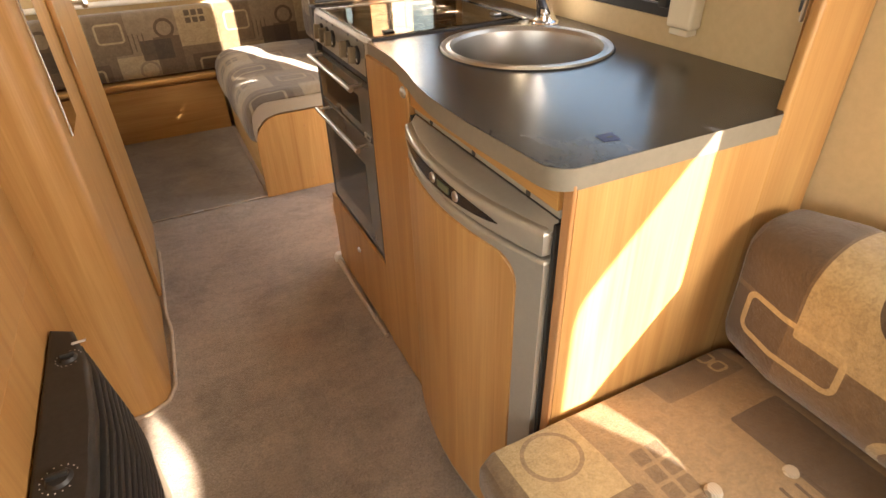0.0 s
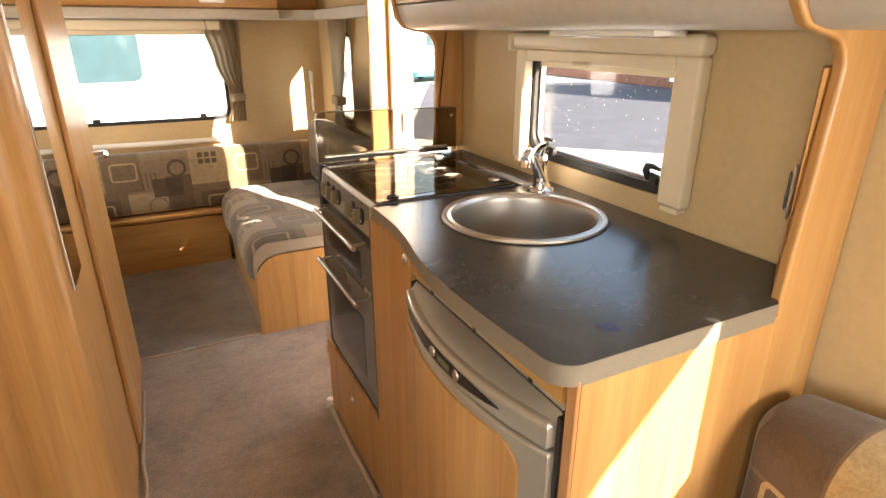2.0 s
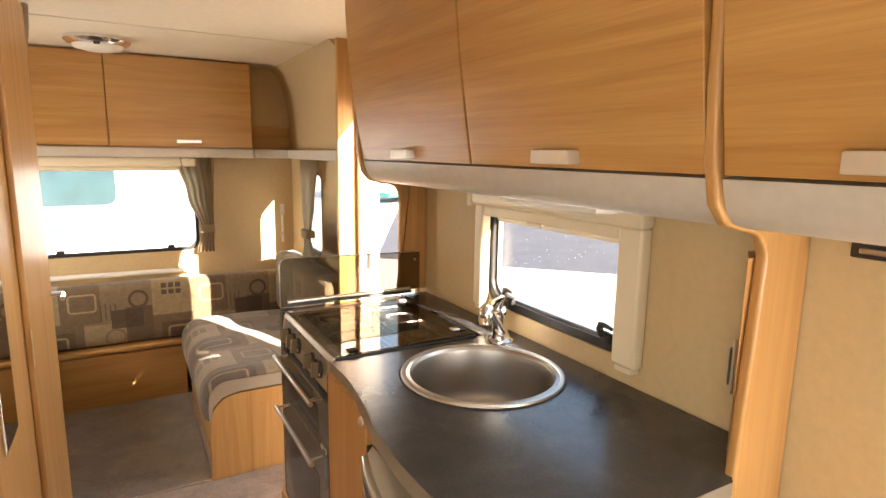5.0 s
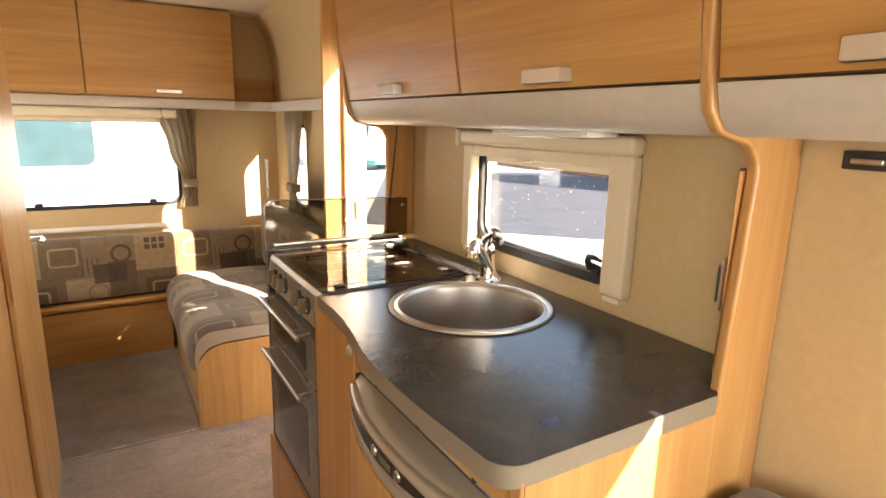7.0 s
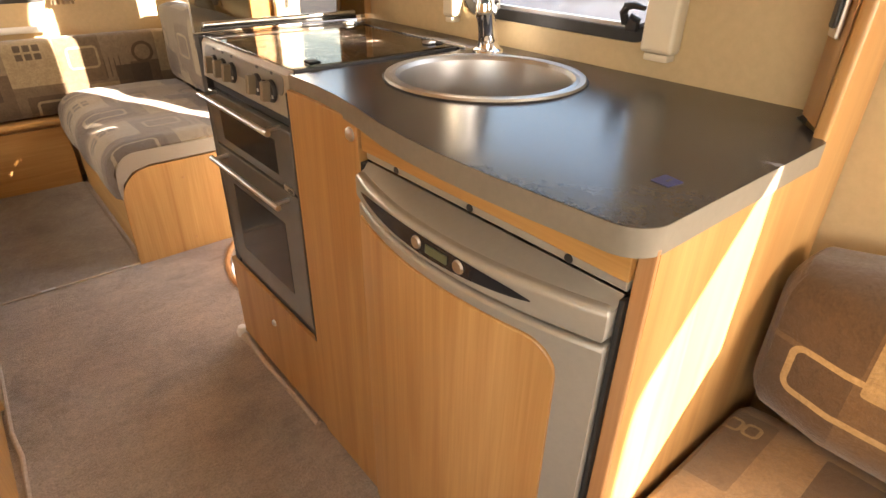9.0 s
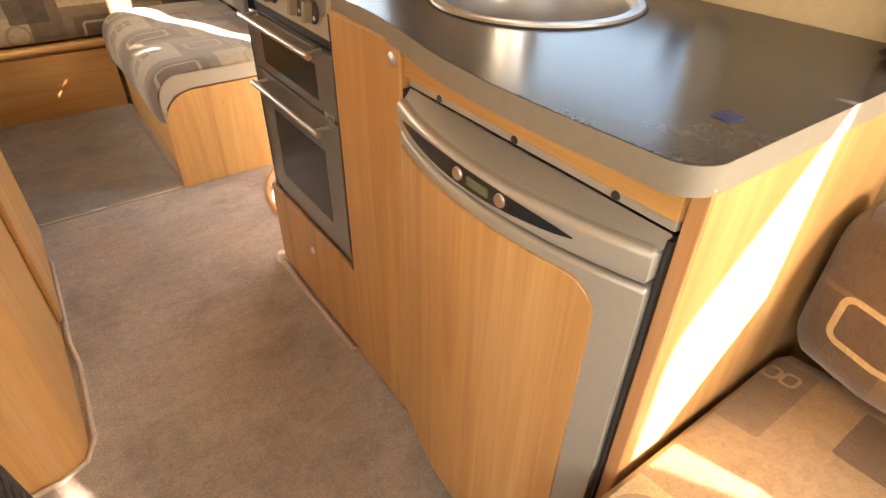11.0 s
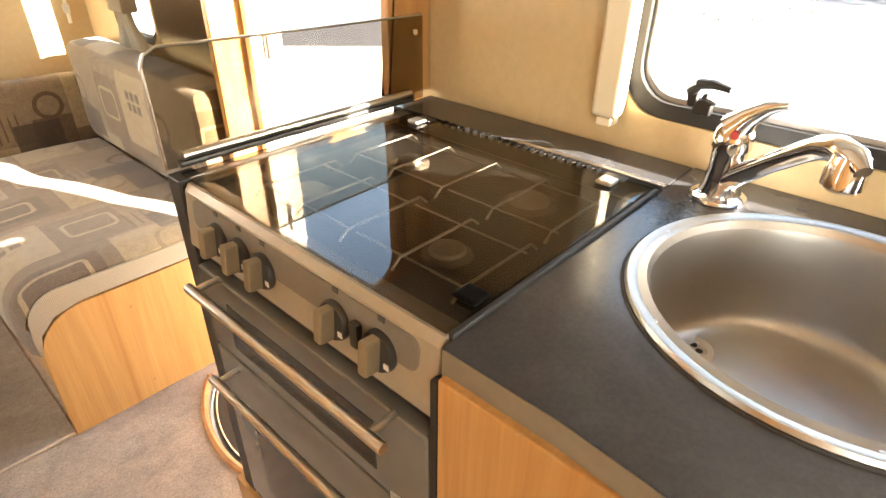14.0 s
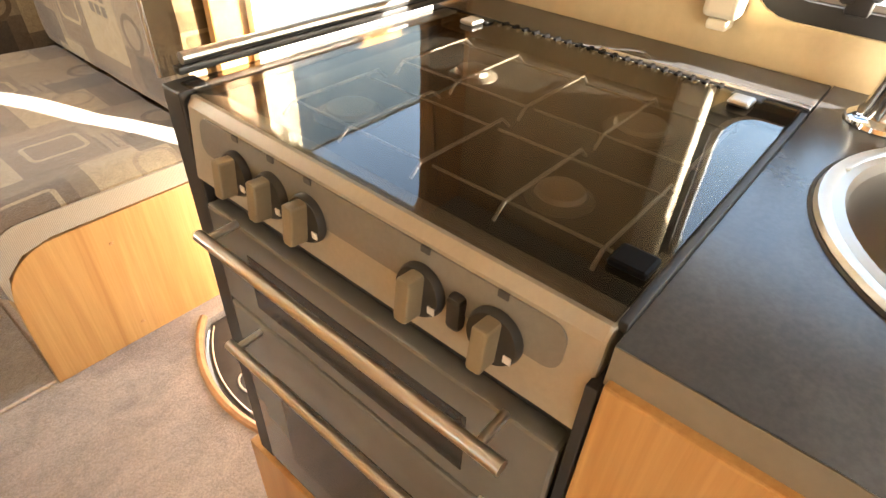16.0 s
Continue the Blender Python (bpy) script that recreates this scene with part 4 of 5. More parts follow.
wd = part("door", box(-0.149, 1.83, 0.03, -0.135, 2.35, 1.80, 0.003), wood_v, wr, "beech door")
part("handle", tube([(-0.134, 2.30, 0.885), (-0.10, 2.30, 0.885), (-0.095, 2.27, 0.885), (-0.095, 2.22, 0.885)], 0.008, 10), chrome, wd, "chrome lever handle")
lp = thing("heater_wall", -0.63, 0.9, 0.0, "beech panel wall behind the heater", "panel")
part("upper_board", box(-0.99, 0.46, 0.5525, -0.28, 1.329, ZC - 0.003, 0.002), wood_v, lp)
part("lower_board", box(-0.99, 0.46, 0.0, -0.282, 1.329, 0.55, 0.002), wood_v, lp)

heater = thing("heater", -0.21, 0.9, 0.0, "charcoal gas heater with curved grille front", "heater")
hp = [(-0.279, 0.55), (-0.20, 0.56), (-0.165, 0.62), (-0.15, 0.75), (-0.152, 0.90), (-0.175, 1.05), (-0.215, 1.15), (-0.279, 1.175)]
part("top", prism([(-0.279 + (x + 0.279) * 0.68, y) for x, y in hp], 2, 0.415, 0.45, 0.008, 3), heater_black, heater)
part("core", prism([(-0.279 + (x + 0.279) * 0.62, y) for x, y in hp], 2, 0.17, 0.415), black_rubber, heater)
for k in range(12):
    z = 0.180 + 0.0195 * k
    grow = 0.98 - 0.25 * (k / 11) ** 2
    part("fin", prism([(-0.279 + (x + 0.279) * grow, y) for x, y in hp], 2, z, z + 0.011, 0.003), heater_black, heater)
for y, r in ((0.77, 0.020), (1.06, 0.016)):
    dial = part("dial", lathe([(0, 0.456), (r * 0.8, 0.456), (r, 0.450)], (-0.238, y, 0), n=24), heater_black, heater, "charcoal round dial")
    part("dial_grip", box(-0.238 - r * 0.75, y - 0.004, 0.455, -0.238 + r * 0.75, y + 0.004, 0.464, 0.002), heater_black, dial)
    for a in range(14):
        t = radians(a * 22 + 20)
        x2, y2 = -0.238 + (r + 0.006) * math.cos(t), y + (r + 0.006) * math.sin(t)
        part("mark", box(x2 - 0.0008, y2 - 0.0008, 0.4500, x2 + 0.0008, y2 + 0.0008, 0.4506), lead_white, dial)
part("print", box(-0.235, 1.098, 0.4500, -0.210, 1.106, 0.4506), lead_white, heater)
part("lower_case", prism([(x - 0.004 if x > -0.27 else x, y) for x, y in hp], 2, 0.0, 0.17, 0.004), fridge_silver, heater)

# ---- lounge seat ----
base = solo("lounge_bench_box", box(0.36, -1.5, 0.0, 0.98, 0.525, 0.33), wood_v, "beech box base of the lounge bench", "bench")
solo("lounge_seat_cushion", cushion(0.33, -1.3, 0.335, 0.90, 0.525, 0.455, 0.045, 0.012, 14), fabric_seat_near, "patterned lounge seat cushion with buttons", "cushion")
solo("lounge_back_cushion", cushion(0.812, -1.3, 0.456, 0.992, 0.523, 0.750, 0.075, 0.012, 14, 0), fabric_lounge_back, "patterned lounge backrest cushion", "cushion")

# ---- outside ----
def concrete():
    return plain("yard_concrete", (0.42, 0.40, 0.37), 0.9, 0, 0.12, 2.0)


setting("ground", box(-60, -60, -0.62, 60, 60, -0.60), concrete(), "pale concrete yard", "ground")


# ---- windows and door ----
def catch(w, x, y, z, way=1):
    k = part("catch", box(x - 0.010, y - 0.012, z - 0.010, x + 0.006, y + 0.012, z + 0.012, 0.004), black_plastic, w, "black plastic window catch")
    part("catch_arm", tube([(x - 0.006, y + 0.012 * way, z + 0.004), (x - 0.014, y + 0.014 * way, z + 0.022), (x - 0.022, y + 0.004 * way, z + 0.034), (x - 0.026, y - 0.014 * way, z + 0.037), (x - 0.028, y - 0.036 * way, z + 0.034)], [0.008, 0.008, 0.007, 0.006, 0.004], 8), black_plastic, k)
    part("catch_pin", tube([(x - 0.004, y - 0.014, z + 0.010), (x - 0.018, y - 0.004, z + 0.018)], 0.005, 8), black_plastic, k)


def side_window(name, x, o, side, label, catches=()):
    """A caravan window in a side wall: black seal, pale liner and acrylic pane. o: the opening."""
    w = thing(name, x, (o[0] + o[2]) / 2, o[1], label, "window", "", "structure")
    a, c = x - 0.002 * side, x + 0.036 * side
    lo, hi = rounded(o[0] - 0.004, o[1] - 0.004, o[2] + 0.004, o[3] + 0.004, 0.004, 6), rounded(o[0] + 0.016, o[1] + 0.018, o[2] - 0.016, o[3] - 0.016, 0.055, 6)
    part("window_frame", ring_prism(lo, rounded(o[0] + 0.006, o[1] + 0.004, o[2] - 0.006, o[3] - 0.006, 0.06, 6), 0, a, c), wall_paper, w)
    part("seal", ring_prism(rounded(o[0] + 0.006, o[1] + 0.004, o[2] - 0.006, o[3] - 0.006, 0.06, 6), rounded(o[0] + 0.024, o[1] + 0.026, o[2] - 0.024, o[3] - 0.024, 0.05, 6), 0, x + 0.004 * side, x + 0.030 * side), black_rubber, w, "black rubber seal")
    part("rim", ring_prism(rounded(o[0] + 0.024, o[1] + 0.026, o[2] - 0.024, o[3] - 0.024, 0.05, 6), rounded(o[0] + 0.032, o[1] + 0.033, o[2] - 0.032, o[3] - 0.032, 0.045, 6), 0, x + 0.016 * side, x + 0.030 * side), satin_metal, w, "silver rim")
    p = part("pane", prism(rounded(o[0] + 0.026, o[1] + 0.028, o[2] - 0.026, o[3] - 0.026, 0.045, 6), 0, x + 0.021 * side, x + 0.025 * side), pane_glass, w)
    p.visible_shadow = False
    for y, z, wy in catches:
        catch(w, x + 0.004, y, z, wy)
    return w


kw = side_window("window_kitchen", XR, KW, 1, "kitchen window with black seal and black catches", [(0.93, 0.972, 1), (1.285, 0.972, 1)])
side_window("window_lounge", XR, LOUNGE, 1, "lounge side window with black seal")
side_window("sun_patch_window", XR, REAR, 1, "assumed small rear side window with black seal, sized for the floor sun patch")
side_window("window_dinette", XR, DIN, 1, "dinette side window with black seal")
# Two unseen left windows, assumed and sized to let fill light in.
side_window("fill_window_dinette", XL, (2.6, 0.80, 3.40, 1.27), -1, "dinette side window with black seal")
side_window("fill_window_lounge", XL, (-1.2, 0.80, 0.38, 1.50), -1, "assumed wide lounge side window with black seal, added to let fill light in")

blind = thing("blind_cassette", 0.985, 1.18, 0.925, "cream plastic roller blind cassette round the kitchen window", "blind")
for a, c in ((0.826, 0.888), (1.388, 1.428)):
    part("side_rail", box(0.968, a, 0.938, XR - 0.001, c, 1.228, 0.007, 3), cream_plastic, blind)
    part("end_clip", box(0.972, a + 0.008, 0.925, XR - 0.001, c - 0.008, 0.937, 0.003), cream_plastic, blind)
part("top_box", box(0.956, 0.820, 1.227, XR - 0.001, 1.432, 1.266, 0.012, 4), cream_plastic, blind)
part("end_cap", box(0.951, 1.433, 1.220, XR - 0.001, 1.448, 1.269, 0.007, 3), cream_plastic, blind)
part("blind_bar", box(0.972, 0.8885, 1.198, XR - 0.0015, 1.3875, 1.2265, 0.004), cream_plastic, blind)
# Band set against the pane to keep a sun streak off the chest.
part("sun_stop_band", box(1.0150, 0.886, 1.182, 1.0203, 1.380, 1.2225, 0.001), cream_plastic, blind, "pale band below the blind bar, placed to stop stray sun")
part("pull", box(0.962, 1.125, 1.194, 0.972, 1.185, 1.204, 0.003), cream_plastic, blind)

ul = thing("under_locker_light", 0.88, 1.13, 1.25, "slim clear-lensed strip light under the locker", "lamp")
part("housing", prism([(0.845, 0.83), (0.845, 1.12), (0.885, 1.17), (0.925, 1.12), (0.925, 0.83), (0.90, 0.815), (0.87, 0.815)], 2, 1.262, 1.2725, 0.002), white_plastic, ul)
part("lens", prism([(0.853, 0.86), (0.853, 1.11), (0.885, 1.15), (0.917, 1.11), (0.917, 0.86)], 2, 1.2585, 1.2617, 0.001), satin_metal, ul, "clear reeded lens")

fw = thing("window_front", 0, YF, 0.80, "wide front window with black seal and black catches", "window", "", "structure")
o = FW
part("window_frame", ring_prism(rounded(o[0] - 0.004, o[1] - 0.004, o[2] + 0.004, o[3] + 0.004, 0.004, 6), rounded(o[0] + 0.006, o[1] + 0.004, o[2] - 0.006, o[3] - 0.006, 0.06, 6), 1, YF - 0.002, YF + 0.036), wall_paper, fw)
part("seal", ring_prism(rounded(o[0] + 0.006, o[1] + 0.004, o[2] - 0.006, o[3] - 0.006, 0.06, 6), rounded(o[0] + 0.022, o[1] + 0.022, o[2] - 0.022, o[3] - 0.022, 0.05, 6), 1, YF + 0.004, YF + 0.03), black_rubber, fw, "black rubber seal")
p = part("pane", prism(rounded(o[0] + 0.020, o[1] + 0.020, o[2] - 0.020, o[3] - 0.020, 0.05, 6), 1, YF + 0.02, YF + 0.024), pane_glass, fw)
p.visible_shadow = False
for x in (-0.20, 0.315):
    part("catch", box(x - 0.018, YF - 0.012, 0.822, x + 0.018, YF + 0.01, 0.842, 0.004), black_plastic, fw)
fb = thing("front_blind", 0, YF - 0.03, 1.255, "cream roller blind cassette above the front window", "blind")
part("top_box", box(-0.52, YF - 0.055, 1.272, 0.46, YF - 0.001, 1.322, 0.012, 3), cream_plastic, fb)
part("blind_bar", box(-0.47, YF - 0.035, 1.250, 0.44, YF - 0.02, 1.271, 0.004), cream_plastic, fb)

# entrance door, standing open
df = thing("door_frame", XR, 2.11, -0.3, "white entrance door frame with rounded top corners", "door frame", "", "structure")
d = DOOR
part("jamb", ring_prism(rounded(d[0] - 0.003, d[1] - 0.003, d[2] + 0.003, d[3] + 0.003, 0.003, 6), rounded(d[0] + 0.022, d[1] + 0.02, d[2] - 0.022, d[3] - 0.025, 0.07, 6), 0, XR - 0.012, XR + 0.045), white_plastic, df)
part("trim", box(0.975, 2.437, 0.0, XR - 0.001, 2.45, ZC - 0.01, 0.002), wood_edge, df)
for z in (0.35, 0.9, 1.4):
    part("hinge", tube([(XR + 0.03, 2.372, z - 0.04), (XR + 0.03, 2.372, z + 0.04)], 0.008, 10), satin_metal, df, "metal hinge")
leaf = thing("entrance_door", 1.15, 2.70, -0.28, "white caravan entrance door standing wide open", "door")
m_leaf = Matrix.Translation((XR + 0.09, 2.40, 0)) @ Matrix.Rotation(radians(76), 4, "Z")
leaf_parts = [("panel", ring_prism(rounded(0.0, -0.28, 0.66, 1.545, 0.05, 5), rounded(0.17, 0.80, 0.58, 1.49, 0.06, 5), 1, 0.0, 0.03), white_plastic),
              ("window_surround", ring_prism(rounded(0.145, 0.775, 0.605, 1.515, 0.07, 5), rounded(0.17, 0.80, 0.58, 1.49, 0.06, 5), 1, -0.008, -0.001), cream_plastic),
              ("window_pane", prism(rounded(0.165, 0.795, 0.585, 1.495, 0.06, 5), 1, 0.014, 0.018), door_glass),
              ("lock", box(0.60, -0.018, 0.55, 0.64, -0.001, 0.66, 0.005), black_plastic),
              ("bin", box(0.14, -0.07, -0.10, 0.52, -0.001, 0.25, 0.01), cream_plastic)]
for nm, b_, mt in leaf_parts:
    bmesh.ops.transform(b_, matrix=m_leaf, verts=b_.verts)
    pl = part(nm, b_, mt, leaf)
    pl.visible_shadow = nm != "window_pane"

step = thing("entrance_step", 0.8, 2.08, -0.03, "dark moulded plastic entrance step tray with pale rim", "step")
tray = [(0.99, 1.80)] + [(0.99, 2.36)] + arc(WELL[0], WELL[1], WELL[2] - 0.012, 138.5, 221.5, 14)
part("tray", prism(tray, 2, -0.035, -0.016), black_plastic, step)
part("rim", tube([(x, y, -0.012) for x, y in arc(WELL[0], WELL[1], WELL[2] - 0.022, 140, 220, 20)], 0.0022, 8), satin_metal, step, "pale rim line")
part("emblem", tube([(0.655 + 0.026 * math.cos(2 * math.pi * k / 20), 2.11 + 0.040 * math.sin(2 * math.pi * k / 20), -0.014) for k in range(20)], 0.003, 6, True), satin_metal, step, "raised oval ring")
part("riser", box(0.985, 1.82, -0.30, 1.0, 2.38, -0.02), black_plastic, step)
solo("step_lip", tube([(x, y, 0.002) for x, y in arc(WELL[0], WELL[1], WELL[2] + 0.006, 137, 223, 24)], 0.011, 8), wood_edge, "orange wood lip round the entrance step", "trim")

# ---- floor edging ----
mat_ = thing("dinette_mat", 0, 2.93, 0.0, "grey-brown carpet mat between the front benches", "mat")
part("carpet", box(-0.365, 2.434, 0.0005, 0.346, 3.418, 0.007, 0.003), carpet_mat, mat_)
part("binding", tube([(-0.36, 2.434, 0.004), (0.342, 2.434, 0.004)], 0.0045, 8), piping, mat_, "pale bound edge")
part("clip", box(0.025, 2.425, 0.0065, 0.068, 2.436, 0.0105, 0.001), satin_metal, mat_, "small bright metal clip")
solo("carpet_binding", tube([(-0.275, 1.318, 0.004), (-0.21, 1.322, 0.004), (-0.16, 1.345, 0.004), (-0.137, 1.40, 0.004), (-0.132, 1.55, 0.004), (-0.128, 1.66, 0.004), (-0.138, 1.76, 0.004), (-0.134, 2.0, 0.004), (-0.132, 2.17, 0.004), (-0.145, 2.24, 0.004), (-0.150, 2.43, 0.004)], 0.006, 8), piping, "pale bound carpet edge along the wardrobe", "carpet edge")
solo("carpet_edge_strip", tube([(0.474, 1.785, 0.004), (0.470, 1.60, 0.004), (0.473, 1.31, 0.004)], [0.012, 0.008, 0.008], 8), piping, "pale bound carpet edge below the cooker", "carpet edge")
solo("carpet_roll_end", lathe([(0, 0.034), (0.012, 0.030), (0.018, 0.016), (0.017, 0.0)], (0.474, 1.790, 0), n=14), white_plastic, "pale plastic stop at the cupboard corner", "door stop")

# ---- curtains ----
def curtain_mesh(a, b, z0, z1, depth, folds, axis, at, pinch):
    """A gathered curtain from a to b; pinch gives (height, centre, half-width) rows from top to bottom."""
    bm = bmesh.new()
    nu, nz = folds * 8, 26
    grid = []
    for j in range(nz + 1):
        z = z1 + (z0 - z1) * j / nz
        for (za, ca, ha), (zb, cb, hb) in zip(pinch, pinch[1:]):
            if zb <= z <= za:
                t = (za - z) / (za - zb)
                t = t * t * (3 - 2 * t)
                c, h = ca + (cb - ca) * t, ha + (hb - ha) * t
        row = []
        for i in range(nu + 1):
            s = i / nu
            u = c - h + 2 * h * s
            w = at + depth * (0.6 + 0.4 * h / pinch[0][2]) * math.sin(2 * math.pi * folds * s + 0.6 * math.sin(5 * z)) * (0.7 + 0.3 * math.sin(7 * s + 2))
            row.append(bm.verts.new((u, w, z) if axis == 1 else (w, u, z)))
        grid.append(row)
    for r0, r1 in zip(grid, grid[1:]):
        for i in range(nu):
            bm.faces.new((r0[i], r0[i + 1], r1[i + 1], r1[i]))
    bmesh.ops.solidify(bm, geom=bm.faces[:], thickness=0.0025)
    return bm


def curtain(pinch, depth, folds, axis, at, label, tie=True):
    z1, z0 = pinch[0][0], pinch[-1][0]
    zt, ct, ht = min(pinch[1:-1], key=lambda r: r[2]) if len(pinch) > 2 else pinch[-1]
    cu = thing("curtain", ct if axis == 1 else at, at if axis == 1 else ct, z0, label, "curtain")
    part("cloth", curtain_mesh(0, 0, z0, z1, depth, folds, axis, at, pinch), curtain_cloth, cu)
    if tie:
        q = (ct - ht - 0.008, at - 0.026, zt - 0.02, ct + ht + 0.008, at + 0.026, zt + 0.025, 0.008)
        part("tieback", box(*q) if axis == 1 else box(q[1], q[0], q[2], q[4], q[3], q[5], 0.008), curtain_cloth, cu, "matching cloth tieback")
    return cu


curtain([(1.325, 0.455, 0.10), (1.12, 0.475, 0.07), (0.925, 0.505, 0.033), (0.90, 0.505, 0.033), (0.795, 0.490, 0.048)], 0.016, 5, 1, 3.485, "beige curtain tied back beside the front window")
curtain([(1.322, 2.99, 0.13), (1.1, 3.01, 0.09), (0.93, 3.03, 0.045), (0.90, 3.03, 0.045), (0.78, 3.0, 0.11)], 0.014, 5, 0, 0.945, "beige curtain tied back beside the dinette window")
curtain([(ZC - 0.01, -0.21, 0.085), (1.6, -0.22, 0.075), (1.34, -0.235, 0.06), (1.0, -0.25, 0.05), (0.1, -0.25, 0.055)], 0.022, 4, 1, 2.41, "beige divider curtain gathered beside the wardrobe", False)

# ---- dinette small things ----
ml = thing("ceiling_lamp", 0.05, 3.02, 1.78, "shallow oval ceiling lamp with chrome rim", "lamp")
part("rim", lathe([(0.125, 1.829), (0.128, 1.815), (0.115, 1.802), (0.098, 1.797)], (0.05, 3.0, 0), n=32, caps=False), chrome, ml, "chrome rim")
part("diffuser", lathe([(0.10, 1.800), (0.085, 1.783), (0.05, 1.775), (0.0, 1.772)], (0.05, 3.0, 0), n=32), white_plastic, ml)
part("switch", box(0.035, 2.895, 1.79, 0.06, 2.92, 1.80, 0.003), black_plastic, ml)
ts = thing("table_strap", 0.925, 3.515, 0.80, "grey strap and buckle on the front wall", "strap")
part("strap", box(0.925, 3.519, 0.82, 0.937, 3.524, 1.0, 0.001), white_plastic, ts)
part("buckle", box(0.918, 3.512, 0.985, 0.944, 3.524, 1.05, 0.003), satin_metal, ts)
part("buckle", box(0.918, 3.512, 0.855, 0.940, 3.524, 0.885, 0.003), satin_metal, ts)
lb = thing("bench_seat_base", -0.65, 2.9, 0.0, "light beech bench base opposite the entrance side", "bench")
part("side_panel", box(-0.38, 2.445, 0.0, -0.366, 3.418, 0.30), wood_y, lb)
part("end_panel", box(-0.985, 2.425, 0.0, -0.366, 2.444, 0.30), wood_v, lb)
solo("bench_cushion", cushion(-0.86, 2.43, 0.335, -0.24, 3.40, 0.45, 0.045, 0.012, 10), fabric_flat, "beige patterned bench seat cushion", "cushion")
part("lid_panel", box(-0.985, 2.445, 0.302, -0.30, 3.395, 0.334), wood_v, lb)
part("top_board", box(0.365, 2.446, 0.30, 0.985, 3.395, 0.334), wood_v, bench)
for x, z in ((0.56, 0.30), (0.56, 0.05)):
    part("screw_cap", lathe([(0, 0.002), (0.004, 0.0015), (0.005, 0)], (x, 2.4245, z), (0, -1, 0), 10), wood_edge, bench)

# ---- small kitchen things ----
st = thing("sticker", 0.573, 0.581, 0.9002, "small blue square sticker on the worktop", "sticker")
part("paper", prism([(-0.012 + 0.573, 0.570), (0.585, 0.566), (0.590, 0.590), (0.563, 0.592)], 2, 0.9004, 0.9009), plain("sticker_blue", (0.025, 0.035, 0.14), 0.45), st)
part("print", box(0.572, 0.577, 0.9010, 0.582, 0.580, 0.9013), print_dark, st)
st.location += Vector((0.006, 0.008, -LEVEL))
sw = thing("light_switch", 0.906, 0.5735, 1.008, "dark rocker switch in a silver surround on the partition", "switch")
msw = Matrix.Translation((0.906, 0.5735, 1.048)) @ Matrix.Rotation(radians(32.6), 4, "Z")
for nm, q, mt in (("surround", (-0.018, 0.001, -0.04, 0.018, 0.007, 0.04, 0.003), satin_metal), ("rocker", (-0.011, 0.0072, -0.028, 0.011, 0.011, 0.028, 0.003), black_plastic)):
    b_ = box(*q)
    bmesh.ops.transform(b_, matrix=msw, verts=b_.verts)
    part(nm, b_, mt, sw)
hk = thing("wall_clip", 0.99, 0.44, 1.225, "small dark clip on the wall under the lounge locker", "clip")
part("base", box(0.984, 0.405, 1.232, XR - 0.001, 0.475, 1.258, 0.003), black_plastic, hk)
part("bar", box(0.974, 0.42, 1.240, 0.984, 0.46, 1.248, 0.002), satin_metal, hk)
DRAIN = (0.797, 1.168)
part("drain", lathe([(0.0, 0.7655), (0.016, 0.7655), (0.0175, 0.7675), (0.025, 0.7685), (0.027, 0.7665)], (*DRAIN, 0), n=28), chrome, sink, "chrome drain with slots")
for k in range(5):
    a = radians(72 * k)
    part("drain_hole", lathe([(0, 0.7668), (0.0042, 0.7668), (0.0042, 0.765)], (DRAIN[0] + 0.0095 * math.cos(a), DRAIN[1] + 0.0095 * math.sin(a), 0), n=10), black_rubber, sink)
plug_ = part("plug", lathe([(0, 0.020), (0.016, 0.0195), (0.0215, 0.016), (0.0225, 0.010), (0.0185, 0.0), (0, 0.0)], (0.842, 0.967, 0.7665), (0.35, -0.42, 1.0), 24), black_rubber, sink, "black rubber plug")
part("plug_grip", box(0.834, 0.956, 0.785, 0.856, 0.960, 0.792, 0.0015), black_rubber, plug_)
for x, y in ((0.70, 1.12), (0.72, 1.02), (0.66, 1.00)):
    part("crumb", lathe([(0, 0.0014), (0.0016, 0.0008), (0.0018, 0)], (x, y, 0.7652), (0, 0, 1), 7), black_rubber, sink, "dark crumb")
for k in range(6):
    a = radians(20 + 60 * k)
    part("rim_screw", lathe([(0, 0.0012), (0.0022, 0.0009), (0.0026, 0)], (SINK[0] + (SINK[2] - 0.009) * math.cos(a), SINK[1] + (SINK[2] - 0.009) * math.sin(a), 0.9042), (0, 0, 1), 10), satin_metal, sink)
part("slot_cover", box(-0.134, 1.815, 0.80, -0.1325, 1.825, 0.90), satin_metal, wd)
for x, y in ((0.60, 0.30), (0.66, 0.02), (0.50, 0.12), (0.48, -0.22), (0.72, 0.27)):
    part("button", lathe([(0, 0.471), (0.010, 0.469), (0.013, 0.462)], (x, y, 0), n=14), fabric_rib, bpy.data.objects["lounge_seat_cushion"], "covered button")

# ---- outside ----
caravan_white = plain("caravan_white", (0.78, 0.79, 0.80), 0.3, 0, 0.04, 3)
caravan_window = plain("caravan_window", (0.03, 0.06, 0.07), 0.1, 0, 0.2, 3)
teal = plain("teal_trim", (0.03, 0.30, 0.27), 0.4, 0, 0.1, 3)
# Tarmac with the shade lying over that part of the yard in its colour.
tarmac = plain("yard_tarmac_shaded", (0.05, 0.05, 0.062), 0.92, 0, 0.25, 1.5, 0.2)
fence_green = plain("fence_green", (0.05, 0.22, 0.13), 0.5, 0, 0.1, 6)
